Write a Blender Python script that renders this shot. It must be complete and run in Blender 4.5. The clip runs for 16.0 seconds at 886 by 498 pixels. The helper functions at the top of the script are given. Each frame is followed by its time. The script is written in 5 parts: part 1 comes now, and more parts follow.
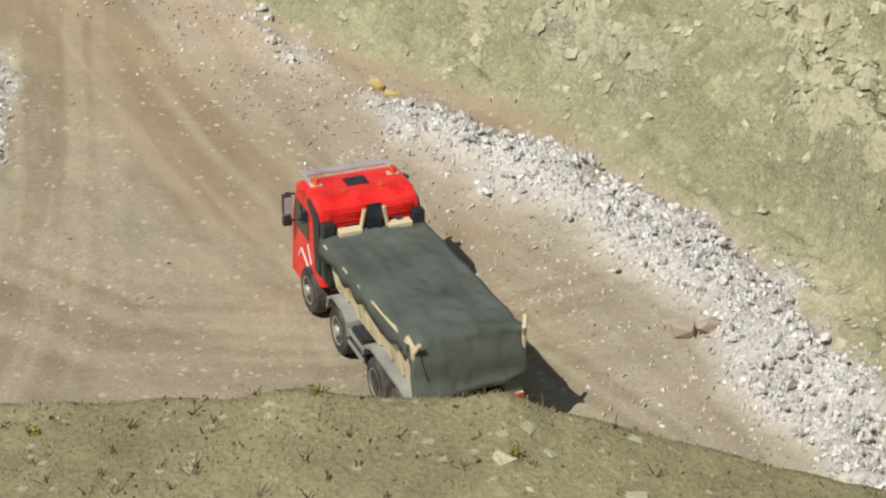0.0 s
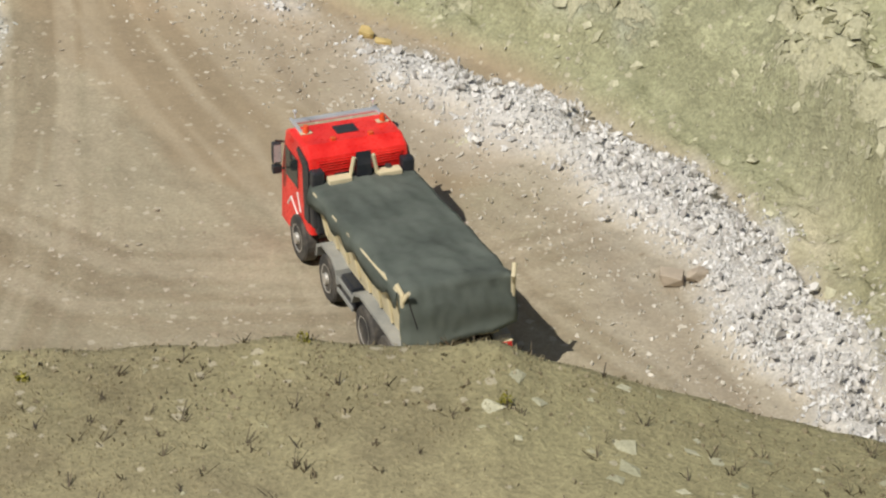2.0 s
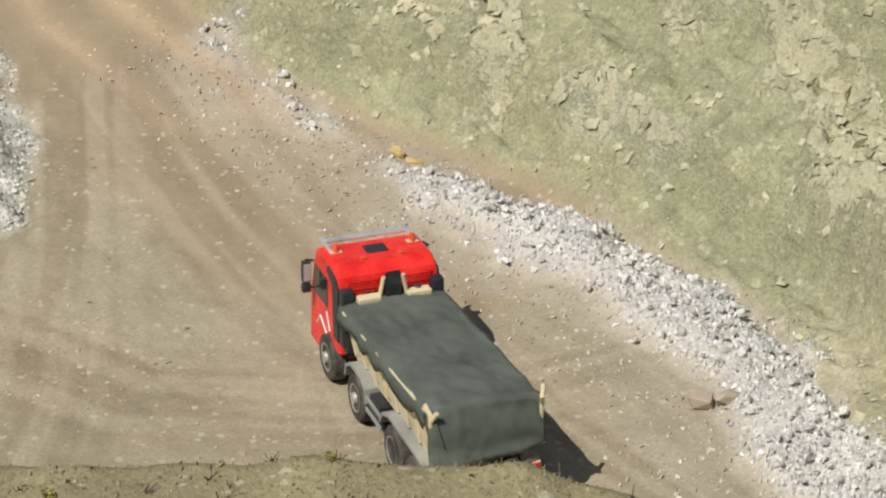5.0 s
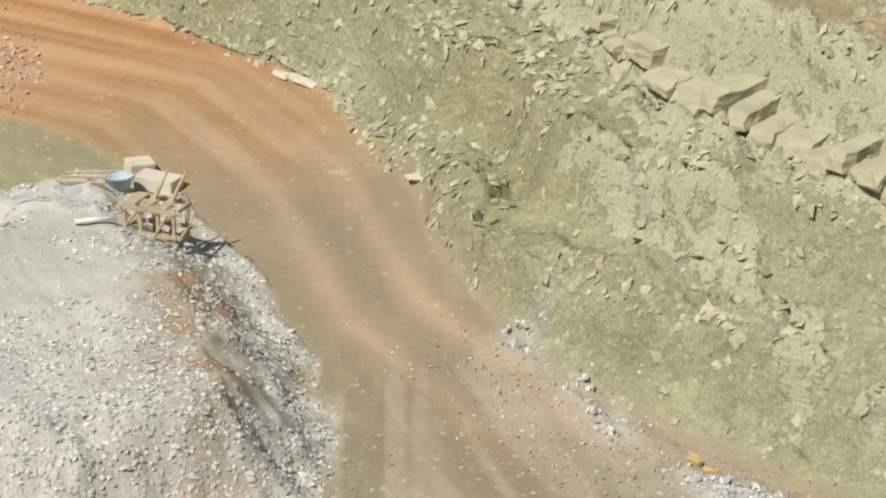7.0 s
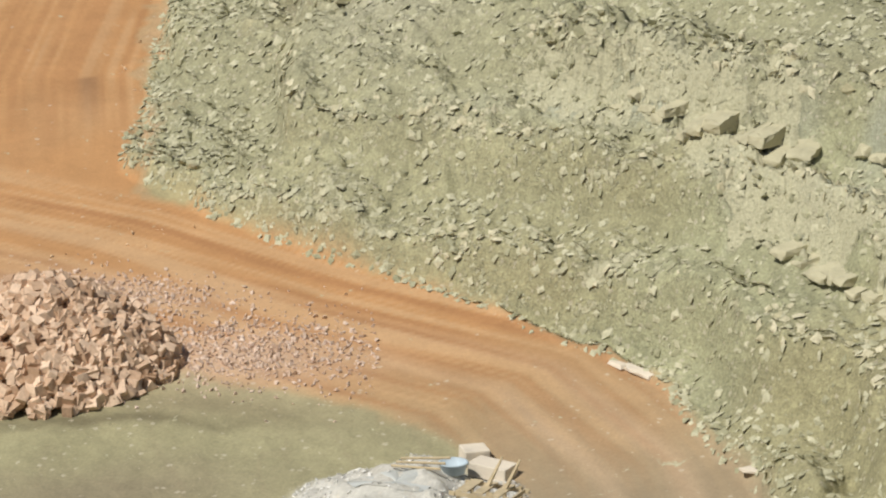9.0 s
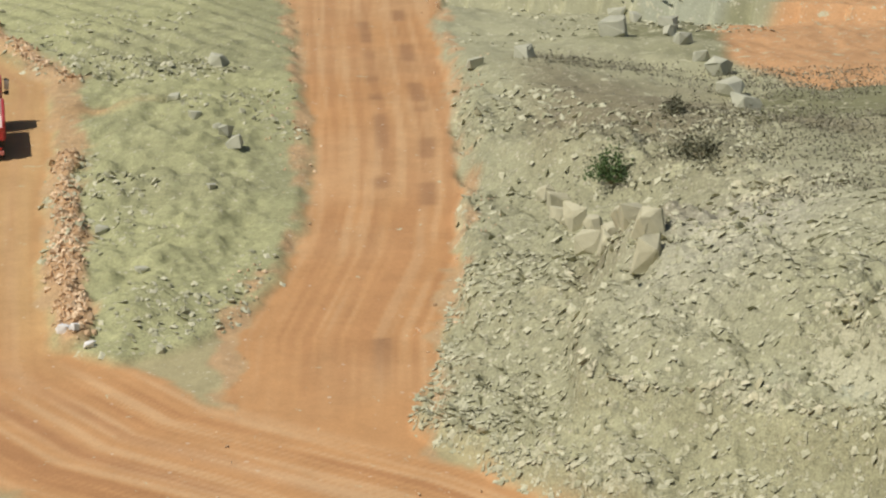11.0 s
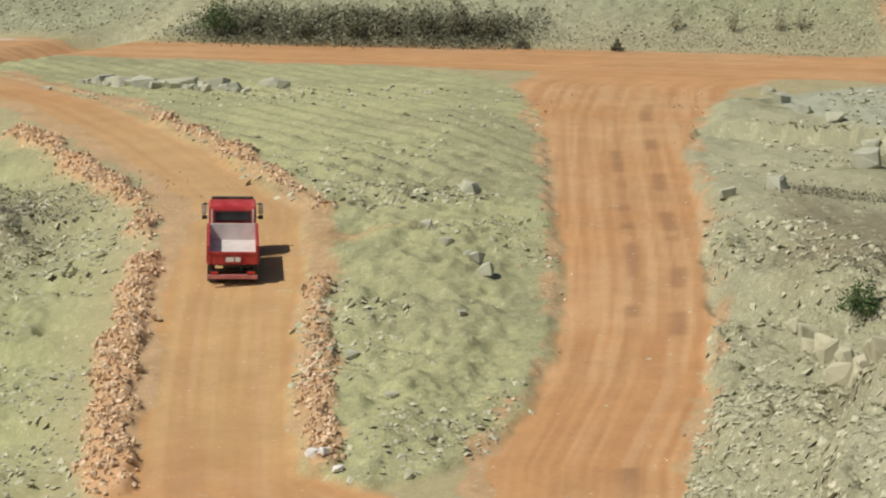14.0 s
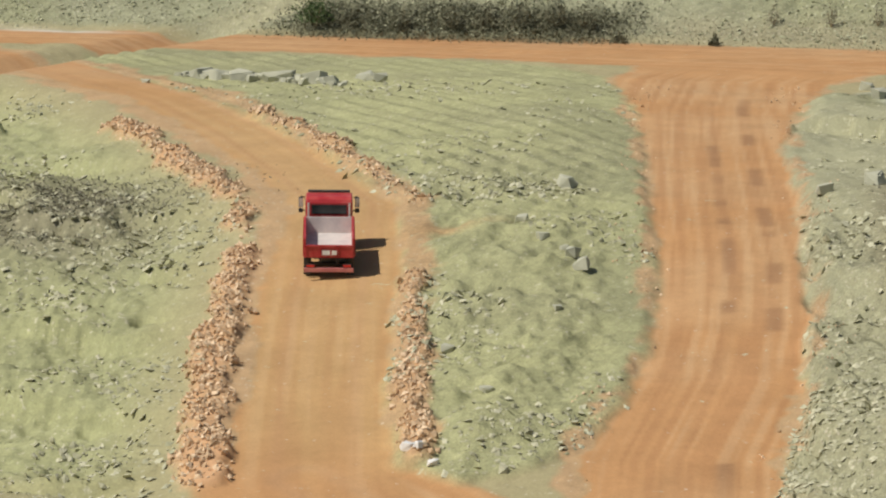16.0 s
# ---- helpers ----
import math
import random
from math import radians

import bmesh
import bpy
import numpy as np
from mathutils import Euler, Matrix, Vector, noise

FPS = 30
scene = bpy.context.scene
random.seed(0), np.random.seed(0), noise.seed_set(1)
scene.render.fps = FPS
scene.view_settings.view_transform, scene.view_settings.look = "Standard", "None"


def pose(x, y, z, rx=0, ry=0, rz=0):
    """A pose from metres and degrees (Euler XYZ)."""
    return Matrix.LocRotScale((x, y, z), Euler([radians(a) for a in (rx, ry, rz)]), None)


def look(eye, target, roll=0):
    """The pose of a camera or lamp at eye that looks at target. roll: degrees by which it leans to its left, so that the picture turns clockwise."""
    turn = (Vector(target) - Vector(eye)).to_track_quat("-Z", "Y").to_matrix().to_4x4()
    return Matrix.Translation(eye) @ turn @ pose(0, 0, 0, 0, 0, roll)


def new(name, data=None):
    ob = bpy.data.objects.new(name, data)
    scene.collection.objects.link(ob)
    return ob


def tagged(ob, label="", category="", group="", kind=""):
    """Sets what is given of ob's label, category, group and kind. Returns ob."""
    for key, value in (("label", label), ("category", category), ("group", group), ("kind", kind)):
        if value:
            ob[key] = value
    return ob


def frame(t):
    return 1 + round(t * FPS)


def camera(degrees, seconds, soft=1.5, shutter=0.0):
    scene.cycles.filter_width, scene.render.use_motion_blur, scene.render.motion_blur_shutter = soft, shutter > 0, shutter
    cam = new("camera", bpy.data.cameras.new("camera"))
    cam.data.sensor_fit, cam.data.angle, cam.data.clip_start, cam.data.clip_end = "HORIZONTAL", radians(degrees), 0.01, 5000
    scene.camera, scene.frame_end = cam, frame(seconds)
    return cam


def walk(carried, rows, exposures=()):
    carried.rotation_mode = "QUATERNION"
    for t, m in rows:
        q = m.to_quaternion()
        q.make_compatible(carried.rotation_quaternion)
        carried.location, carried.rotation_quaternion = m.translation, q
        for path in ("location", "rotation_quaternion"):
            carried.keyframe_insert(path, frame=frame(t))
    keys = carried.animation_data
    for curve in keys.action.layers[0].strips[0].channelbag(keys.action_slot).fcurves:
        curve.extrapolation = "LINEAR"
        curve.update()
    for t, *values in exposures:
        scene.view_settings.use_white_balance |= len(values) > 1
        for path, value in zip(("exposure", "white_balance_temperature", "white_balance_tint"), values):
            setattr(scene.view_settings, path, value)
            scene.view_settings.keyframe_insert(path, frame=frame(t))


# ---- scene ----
cam = camera(16.0, 16.0, soft=2.2)
EYE = (0.0, 0.0, 31.8)
# seconds, heading to the left, tilt, lean: a hand-held turn from one standpoint
TURNS = [(0, -0.007, -27.307, -0.139),
        (0.5, 0.214, -27.082, 0.174),
        (1, -0.088, -27.377, -0.007),
        (1.5, 0.275, -27.911, -0.345),
        (2, -0.230, -28.247, -0.446),
        (2.5, 0.103, -28.831, -0.206),
        (3, 0.005, -28.310, -0.139),
        (3.2, -0.160, -27.867, -0.169),
        (5.3, 0.721, -25.133, -0.982),
        (5.5, 1.508, -24.104, -0.851),
        (6, 3.579, -22.014, -0.444),
        (6.5, 4.875, -20.990, -0.319),
        (7, 6.362, -20.592, -0.367),
        (7.5, 7.904, -19.889, -0.185),
        (8, 9.782, -18.256, 0.273),
        (8.5, 11.242, -16.610, 0.461),
        (9, 12.750, -15.320, 0.491),
        (9.5, 14.550, -14.209, 0.398),
        (9.7, 15.473, -13.555, 0.451),
        (11.8, 19.090, -7.880, -0.912),
        (12, 19.455, -7.024, -0.788),
        (12.5, 20.082, -6.162, -0.019),
        (13, 20.902, -7.126, -0.252),
        (13.5, 22.261, -7.747, -0.312),
        (14, 22.797, -8.161, -0.659),
        (14.5, 23.049, -8.298, -0.458),
        (15, 23.612, -7.854, -0.512),
        (15.5, 24.271, -8.141, -0.284),
        (16, 24.558, -8.289, -0.718)]


def aim(yaw, pitch, roll):
    y, p = radians(yaw), radians(pitch)
    ahead = Vector((-math.sin(y) * math.cos(p), math.cos(y) * math.cos(p), math.sin(p)))
    return look(EYE, Vector(EYE) + ahead * 50, -roll)


walk(cam, [(t, aim(a, b, c)) for t, a, b, c in TURNS])

# ---- daylight ----
SUN_TO = Vector((0.62, 0.78, 0)).normalized() * math.cos(radians(52)) + Vector((0, 0, -math.sin(radians(52))))
world = bpy.data.worlds.new("sky")
scene.world = world
world.use_nodes = True
wn = world.node_tree
sky = wn.nodes.new("ShaderNodeTexSky")
sky.sky_type, sky.sun_disc = "NISHITA", False
sky.sun_elevation, sky.sun_rotation = radians(52), math.atan2(-SUN_TO.x, -SUN_TO.y)
wn.nodes["Background"].inputs["Strength"].default_value = 0.052
wn.links.new(sky.outputs["Color"], wn.nodes["Background"].inputs["Color"])
sun_data = bpy.data.lights.new("sun", "SUN")
sun_data.energy, sun_data.angle, sun_data.color = 4.2, radians(0.55), (1.0, 0.95, 0.86)
sun = new("sun", sun_data)
sun.rotation_mode = "QUATERNION"
sun.rotation_quaternion = SUN_TO.to_track_quat("-Z", "Y")
sun.location = (-40, -40, 90)
scene.view_settings.exposure = 0.0


# ---- materials ----
def material(name, rough=0.8, metal=0.0):
    m = bpy.data.materials.new(name)
    m.use_nodes = True
    b = m.node_tree.nodes["Principled BSDF"]
    b.inputs["Roughness"].default_value, b.inputs["Metallic"].default_value = rough, metal
    return m, m.node_tree.nodes, m.node_tree.links, b


def node(nodes, kind, **values):
    n = nodes.new(kind)
    for key, value in values.items():
        n.inputs[key.replace("_", " ")].default_value = value
    return n


def mixed(nodes, links, way, fac, a, b):
    """A colour mix; fac, a and b are sockets or values."""
    n = nodes.new("ShaderNodeMix")
    n.data_type, n.blend_type = "RGBA", way
    for socket, value in ((n.inputs[0], fac), (n.inputs[6], a), (n.inputs[7], b)):
        if hasattr(value, "is_linked"):
            links.new(value, socket)
        else:
            socket.default_value = value
    return n.outputs[2]


def ramped(nodes, links, source, *stops):
    n = nodes.new("ShaderNodeValToRGB")
    e = n.color_ramp.elements
    while len(e) < len(stops):
        e.new(0.5)
    for el, (p, c) in zip(e, stops):
        el.position, el.color = p, (*c, 1) if not isinstance(c, float) else (c, c, c, 1)
    links.new(source, n.inputs[0])
    return n.outputs[0]


def grain(nodes, links, scale, detail=4.0, rough=0.6, warp=0.0, stretch=(1, 1, 1)):
    g = nodes.new("ShaderNodeNewGeometry")
    m = nodes.new("ShaderNodeMapping")
    m.inputs["Scale"].default_value = stretch
    links.new(g.outputs["Position"], m.inputs["Vector"])
    n = node(nodes, "ShaderNodeTexNoise", Scale=scale, Detail=detail, Roughness=rough, Distortion=warp)
    links.new(m.outputs[0], n.inputs["Vector"])
    return n.outputs["Fac"]


def maths(nodes, links, op, a, b):
    n = nodes.new("ShaderNodeMath")
    n.operation = op
    for socket, value in zip(n.inputs, (a, b)):
        if hasattr(value, "is_linked"):
            links.new(value, socket)
        else:
            socket.default_value = value
    return n.outputs[0]


def earth_material():
    """Soil, dust and broken rock: the tint of each place, chips where it is stony, streaks along the wheel tracks."""
    m, nodes, links, bsdf = material("earth", 0.95)
    bsdf.inputs["Specular IOR Level"].default_value = 0.15
    tint = nodes.new("ShaderNodeAttribute")
    tint.attribute_name = "tint"
    grit = nodes.new("ShaderNodeAttribute")
    grit.attribute_name = "grit"
    part_of = nodes.new("ShaderNodeSeparateColor")
    links.new(grit.outputs["Color"], part_of.inputs[0])
    stony, relief, blocky = part_of.outputs[0], part_of.outputs[1], part_of.outputs[2]
    broad = grain(nodes, links, 0.35, 5, 0.62)
    mid = grain(nodes, links, 2.2, 5, 0.65, 0.4)
    fine = grain(nodes, links, 11.0, 4, 0.7)
    c = mixed(nodes, links, "MULTIPLY", 1.0, tint.outputs["Color"], ramped(nodes, links, broad, (0.25, 0.88), (0.75, 1.1)))
    much = maths(nodes, links, "MULTIPLY", relief, 2.0)
    much.node.use_clamp = True
    c = mixed(nodes, links, "MULTIPLY", much, c, ramped(nodes, links, mid, (0.25, 0.86), (0.72, 1.13)))
    c = mixed(nodes, links, "MULTIPLY", much, c, ramped(nodes, links, fine, (0.3, 0.72), (0.7, 1.22)))
    # pale chips
    g = nodes.new("ShaderNodeNewGeometry")
    v = node(nodes, "ShaderNodeTexVoronoi", Scale=4.5, Randomness=1.0)
    ragged = node(nodes, "ShaderNodeTexNoise", Scale=9.0, Detail=3.0, Roughness=0.6)
    links.new(g.outputs["Position"], ragged.inputs["Vector"])
    links.new(mixed(nodes, links, "LINEAR_LIGHT", 0.09, g.outputs["Position"], ragged.outputs["Color"]), v.inputs["Vector"])
    pick = nodes.new("ShaderNodeSeparateColor")
    links.new(v.outputs["Color"], pick.inputs[0])
    size = maths(nodes, links, "MULTIPLY", pick.outputs[1], 0.42)
    chip = maths(nodes, links, "LESS_THAN", v.outputs["Distance"], size)
    some = maths(nodes, links, "LESS_THAN", pick.outputs[0], stony)
    chip = maths(nodes, links, "MULTIPLY", chip, some)
    pale = mixed(nodes, links, "MIX", 0.4, c, (0.62, 0.56, 0.45, 1))
    c = mixed(nodes, links, "MIX", chip, c, pale)
    # broken faces of bedded rock
    v2 = node(nodes, "ShaderNodeTexVoronoi", Scale=1.1, Randomness=1.0)
    m2 = nodes.new("ShaderNodeMapping")
    m2.inputs["Scale"].default_value = (1.0, 1.0, 1.7)
    n2 = node(nodes, "ShaderNodeTexNoise", Scale=1.6, Detail=4.0, Roughness=0.6)
    links.new(g.outputs["Position"], n2.inputs["Vector"])
    w2 = mixed(nodes, links, "LINEAR_LIGHT", 0.35, g.outputs["Position"], n2.outputs["Color"])
    links.new(w2, m2.inputs["Vector"])
    links.new(m2.outputs[0], v2.inputs["Vector"])
    p2 = nodes.new("ShaderNodeSeparateColor")
    links.new(v2.outputs["Color"], p2.inputs[0])
    lit = mixed(nodes, links, "MULTIPLY", 1.0, c, ramped(nodes, links, p2.outputs[0], (0.0, 0.88), (0.62, 1.0), (0.8, 1.12), (1.0, 1.28)))
    c = mixed(nodes, links, "MIX", blocky, c, lit)
    # a mosaic of fragments, each with its own shade and height
    v3 = node(nodes, "ShaderNodeTexVoronoi", Scale=5.5, Randomness=1.0)
    links.new(mixed(nodes, links, "LINEAR_LIGHT", 0.10, g.outputs["Position"], ragged.outputs["Color"]), v3.inputs["Vector"])
    p3 = nodes.new("ShaderNodeSeparateColor")
    links.new(v3.outputs["Color"], p3.inputs[0])
    mosaic = maths(nodes, links, "MULTIPLY", blocky, 1.3)
    mosaic.node.use_clamp = True
    c = mixed(nodes, links, "MULTIPLY", mosaic, c, ramped(nodes, links, p3.outputs[0], (0.0, 0.86), (0.35, 0.98), (0.8, 1.04), (1.0, 1.3)))
    # clean pale breaks with sharp edges
    breaks = maths(nodes, links, "ADD", grain(nodes, links, 1.5, 7, 0.7, 0.6), maths(nodes, links, "MULTIPLY", p2.outputs[1], 0.10))
    bare = ramped(nodes, links, maths(nodes, links, "ADD", breaks, maths(nodes, links, "MULTIPLY", grit.outputs["Alpha"], 0.36)), (0.72, 0.0), (0.75, 1.0))
    rock = mixed(nodes, links, "MULTIPLY", 0.8, (0.50, 0.48, 0.33, 1), ramped(nodes, links, fine, (0.3, 0.7), (0.7, 1.2)))
    c = mixed(nodes, links, "MIX", mixed(nodes, links, "MULTIPLY", 1.0, bare, (0.85, 0.85, 0.85, 1)), c, rock)
    links.new(c, bsdf.inputs["Base Color"])
    height = maths(nodes, links, "ADD", maths(nodes, links, "MULTIPLY", mid, 0.55), maths(nodes, links, "MULTIPLY", fine, 0.22))
    height = maths(nodes, links, "ADD", height, maths(nodes, links, "MULTIPLY", chip, 0.12))
    height = maths(nodes, links, "ADD", height, maths(nodes, links, "MULTIPLY", maths(nodes, links, "MULTIPLY", p2.outputs[0], blocky), 0.35))
    height = maths(nodes, links, "ADD", height, maths(nodes, links, "MULTIPLY", bare, 0.22))
    height = maths(nodes, links, "ADD", height, maths(nodes, links, "MULTIPLY", maths(nodes, links, "MULTIPLY", p3.outputs[1], mosaic), 0.22))
    bump = node(nodes, "ShaderNodeBump", Distance=0.35)
    links.new(relief, bump.inputs["Strength"])
    links.new(height, bump.inputs["Height"])
    links.new(bump.outputs[0], bsdf.inputs["Normal"])
    return m


def stone_material(name, dark, light, island=True):
    """Broken stone: every piece its own shade between two colours, with dust and grain."""
    m, nodes, links, bsdf = material(name, 0.9)
    bsdf.inputs["Specular IOR Level"].default_value = 0.2
    if island:
        r = nodes.new("ShaderNodeNewGeometry").outputs["Random Per Island"]
    else:
        r = nodes.new("ShaderNodeObjectInfo").outputs["Random"]
    c = ramped(nodes, links, r, (0.0, dark), (0.45, tuple((a + b) / 2 for a, b in zip(dark, light))), (1.0, light))
    fine = grain(nodes, links, 9.0, 5, 0.65)
    c = mixed(nodes, links, "MULTIPLY", 0.8, c, ramped(nodes, links, fine, (0.28, 0.72), (0.72, 1.2)))
    links.new(c, bsdf.inputs["Base Color"])
    bump = node(nodes, "ShaderNodeBump", Strength=0.5, Distance=0.05)
    links.new(fine, bump.inputs["Height"])
    links.new(bump.outputs[0], bsdf.inputs["Normal"])
    return m


EARTH = earth_material()
WHITE_STONE = stone_material("white_rubble", (0.46, 0.45, 0.43), (0.80, 0.79, 0.77))
OCHRE_STONE = stone_material("ochre_rubble", (0.46, 0.31, 0.18), (0.76, 0.58, 0.39))
SAGE_STONE = stone_material("sage_rubble", (0.30, 0.295, 0.185), (0.56, 0.54, 0.385))
GREY_STONE = stone_material("grey_rubble", (0.44, 0.435, 0.39), (0.76, 0.745, 0.70))


# ---- the lie of the land: heights and zones as functions of the plan ----


def lattice(ix, iy, seed):
    """Repeatable pseudo-random numbers on whole coordinates."""
    n = (ix.astype(np.int64) * 374761393 + iy.astype(np.int64) * 668265263 + seed * 974711) & 0x7FFFFFFF
    n = ((n ^ (n >> 13)) * 1274126177) & 0x7FFFFFFF
    return ((n ^ (n >> 16)) & 0xFFFF) / 65535.0


def soft_noise(x, y, size, octaves=3, seed=0, gain=0.5):
    """Smooth value noise about zero, octaves from size metres down."""
    x, y = np.asarray(x, float), np.asarray(y, float)
    total, amp = np.zeros(np.broadcast(x, y).shape), 1.0
    for k in range(octaves):
        u, v = x / size * 2 ** k, y / size * 2 ** k
        iu, iv = np.floor(u), np.floor(v)
        fu, fv = u - iu, v - iv
        fu, fv = fu * fu * (3 - 2 * fu), fv * fv * (3 - 2 * fv)
        a, b = lattice(iu, iv, seed + k), lattice(iu + 1, iv, seed + k)
        c, d = lattice(iu, iv + 1, seed + k), lattice(iu + 1, iv + 1, seed + k)
        total += amp * ((a + (b - a) * fu) * (1 - fv) + (c + (d - c) * fu) * fv - 0.5)
        amp *= gain
    return total


def step(a, b, v):
    w = np.clip((v - a) / (b - a), 0, 1)
    return w * w * (3 - 2 * w)


def off_line(x, y, line):
    """Distance to a line of points, the share of its length at the foot, and the side (positive: right of its way)."""
    best = np.full(np.shape(x), 1e9)
    share, side = np.zeros(np.shape(x)), np.zeros(np.shape(x))
    for k in range(len(line) - 1):
        (ax, ay), (bx, by) = line[k][:2], line[k + 1][:2]
        dx, dy = bx - ax, by - ay
        u = np.clip(((x - ax) * dx + (y - ay) * dy) / (dx * dx + dy * dy), 0, 1)
        d = np.hypot(x - ax - u * dx, y - ay - u * dy)
        near = d < best
        best = np.where(near, d, best)
        share = np.where(near, (k + u) / (len(line) - 1), share)
        side = np.where(near, np.sign((x - ax) * dy - (y - ay) * dx), side)
    return best, share, side


def in_band(x, y, line, blur=0.5, wob=0.0, seed=3):
    """1 inside a band of points (x, y, half width), 0 outside."""
    d, share, _ = off_line(x, y, line)
    half = np.interp(share, np.linspace(0, 1, len(line)), [p[2] for p in line])
    if wob:
        d = d + wob * soft_noise(x, y, 2.2, 4, seed, 0.6) * 2
    return 1 - step(-blur, blur, d - half)


def inside(x, y, ring):
    """Signed distance to a closed ring of points, positive inside."""
    d, _, _ = off_line(x, y, list(ring) + [ring[0]])
    odd = np.zeros(np.shape(x), bool)
    for k in range(len(ring)):
        (ax, ay), (bx, by) = ring[k], ring[(k + 1) % len(ring)]
        if ay != by:
            odd ^= ((ay > y) != (by > y)) & (x < (bx - ax) * (y - ay) / (by - ay) + ax)
    return np.where(odd, d, -d)


TOE = [(16, 30), (10.2, 47), (8.6, 52.9), (7.6, 57.5), (5.7, 62.4), (0.8, 67.6), (-4.5, 72.5), (-7.9, 77), (-10, 82.8), (-13.3, 88),
       (-19.4, 92.8), (-23.1, 94.8), (-31, 99.1), (-34.6, 102.7), (-38, 117), (-43.3, 134), (-55.4, 166.4), (-60, 186), (-52, 200)]
BERM = [(9.0, 48.0, 0.9), (7.8, 53.1, 0.95), (7.1, 56.0, 1.05), (6.2, 59.2, 1.15), (5.0, 60.9, 1.1), (3.4, 63.0, 1.05), (1.9, 64.8, 1.0), (0.1, 66.2, 0.75), (-2.4, 69.4, 0.2), (-4.6, 71.8, 0.2), (-6.2, 74.0, 0.35)]
# pale broken beds in the face: plan points and half widths
OUTCROPS = [[(-5.6, 78.3, 0.35), (-3.9, 76.4, 0.55), (-2.4, 74.9, 0.5), (-0.9, 73.6, 0.6), (0.5, 71.6, 0.5), (1.1, 69.9, 0.55)],
            [(-4.4, 77.7, 0.3), (-2.4, 75.6, 0.4), (-0.9, 74.4, 0.4), (1.1, 72.9, 0.3)],
            [(2.2, 68.9, 0.25), (3.4, 67.6, 0.35), (5.1, 65.7, 0.2)],
            [(7.0, 68.0, 0.5), (8.4, 65.2, 0.6), (9.2, 61.4, 0.7), (10.4, 57.0, 0.5)],
            [(3.6, 72.6, 0.4), (4.6, 70.0, 0.35), (5.6, 68.2, 0.3)],
            [(-5.0, 83.4, 0.9), (-1.4, 78.4, 1.5), (2.6, 74.6, 1.5), (6.4, 70.4, 1.3)],
            [(-12.6, 93.8, 0.8), (-9.4, 90.6, 0.9), (-6.6, 88.0, 1.0), (-5.0, 84.4, 0.7)],
            [(-20.0, 100.6, 0.9), (-15.6, 98.0, 1.1), (-11.0, 94.6, 1.1)]]
GULLY = [(-4.2, 81.9), (-5.6, 81.4), (-6.9, 80.7), (-7.6, 79.3)]
ROAD_MAIN = [(-2, 66, 5), (-10.0, 75.8, 2.7), (-13.2, 83, 3.5), (-17.6, 88.4, 4.2), (-25.5, 91.3, 4.4), (-34, 95.5, 4.8), (-45, 99, 5.2), (-54, 105.5, 4.1)]
ROAD_RIGHT = [(-36.5, 98.5, 3.8), (-41, 111.5, 4.0), (-42.7, 121, 3.5), (-44.7, 128, 3.4), (-48, 137.5, 3.6), (-52.3, 148.3, 3.9), (-58.8, 165, 4.1), (-64.5, 180, 4.9), (-69.5, 196, 7.2), (-70, 205, 8.5)]
ROAD_LEFT = [(-49, 98.5, 4.2), (-53.6, 105.7, 3.1), (-58.3, 115.2, 3.0), (-63, 125.3, 3.0), (-66, 132, 3.2), (-70.3, 141.8, 2.6), (-77, 150.1, 2.3), (-86, 160.4, 2.3), (-96.5, 170.6, 2.4), (-113, 183, 3.0), (-140, 197, 4)]
ROAD_TOP = [(-170, 186, 6), (-122, 203, 5.4), (-87, 209.5, 7.6), (-65, 213.5, 9), (-40, 216, 8), (10, 219, 8)]
ISLAND = [(-51, 107.3), (-47.9, 106.5), (-46.1, 108.9), (-45.1, 112.3), (-45.3, 116.4), (-46.2, 121.3), (-48.3, 128), (-51.8, 137.2), (-56.4, 148.3), (-63.1, 164.8), (-69.6, 180.2), (-77.5, 195.5),
          (-84.6, 200.7), (-119, 197), (-110.6, 184.5), (-95.7, 172.4), (-88.1, 164.9), (-81.3, 158.1), (-73.2, 148.7), (-67.7, 142.7), (-62.4, 131.7), (-55.3, 115.8)]
PAD = [(-10.0, 65.5), (-10.0, 69.5), (-11.3, 73.4), (-14.2, 78.4), (-16.0, 81.8), (-19.4, 83.2), (-21.8, 80.8), (-23.2, 78.4), (-24.8, 76.3), (-27.5, 75.0), (-33, 73.6), (-37, 69), (-30, 61), (-16, 61.5)]


def base_level(y):
    return np.interp(y, [60, 70, 143, 174, 215, 230], [0, 0.5, 11, 12.7, 13.3, 13.5])


def near_hill(x, y):
    """The hillside below the camera, with a bench whose crest hides the pit's near side."""
    crest = 7.46 - 0.26 * np.maximum(x - 1.0, 0) ** 1.05 + 0.012 * np.minimum(x + 2, 0) + soft_noise(x, y * 0.3, 3.5, 3, 11) * 0.22
    crest = np.maximum(crest, 2.0) + 0.12 * np.exp(-((x + 2.3) / 0.55) ** 2 - ((y - 42) / 0.5) ** 2) + 0.12 * np.exp(-((x - 0.9) / 0.5) ** 2 - ((y - 42) / 0.5) ** 2)
    up = np.interp(y, [1.5, 31], [30.1, 7.0])
    bench = np.interp(y, [29, 36, 42], [0.0, 0.0, 1.0])
    z = np.where(y < 31, up, 7.0 * (1 - bench) + crest * bench)
    drop = np.maximum(crest - np.maximum(y - 42.1, 0) * 1.02, -1)
    return np.where(y > 42.1, drop, z)


def foot_of(x, y):
    return 224 + (x + 61) * 0.235 + 2.5 * soft_noise(x, y, 12, 2, 41)


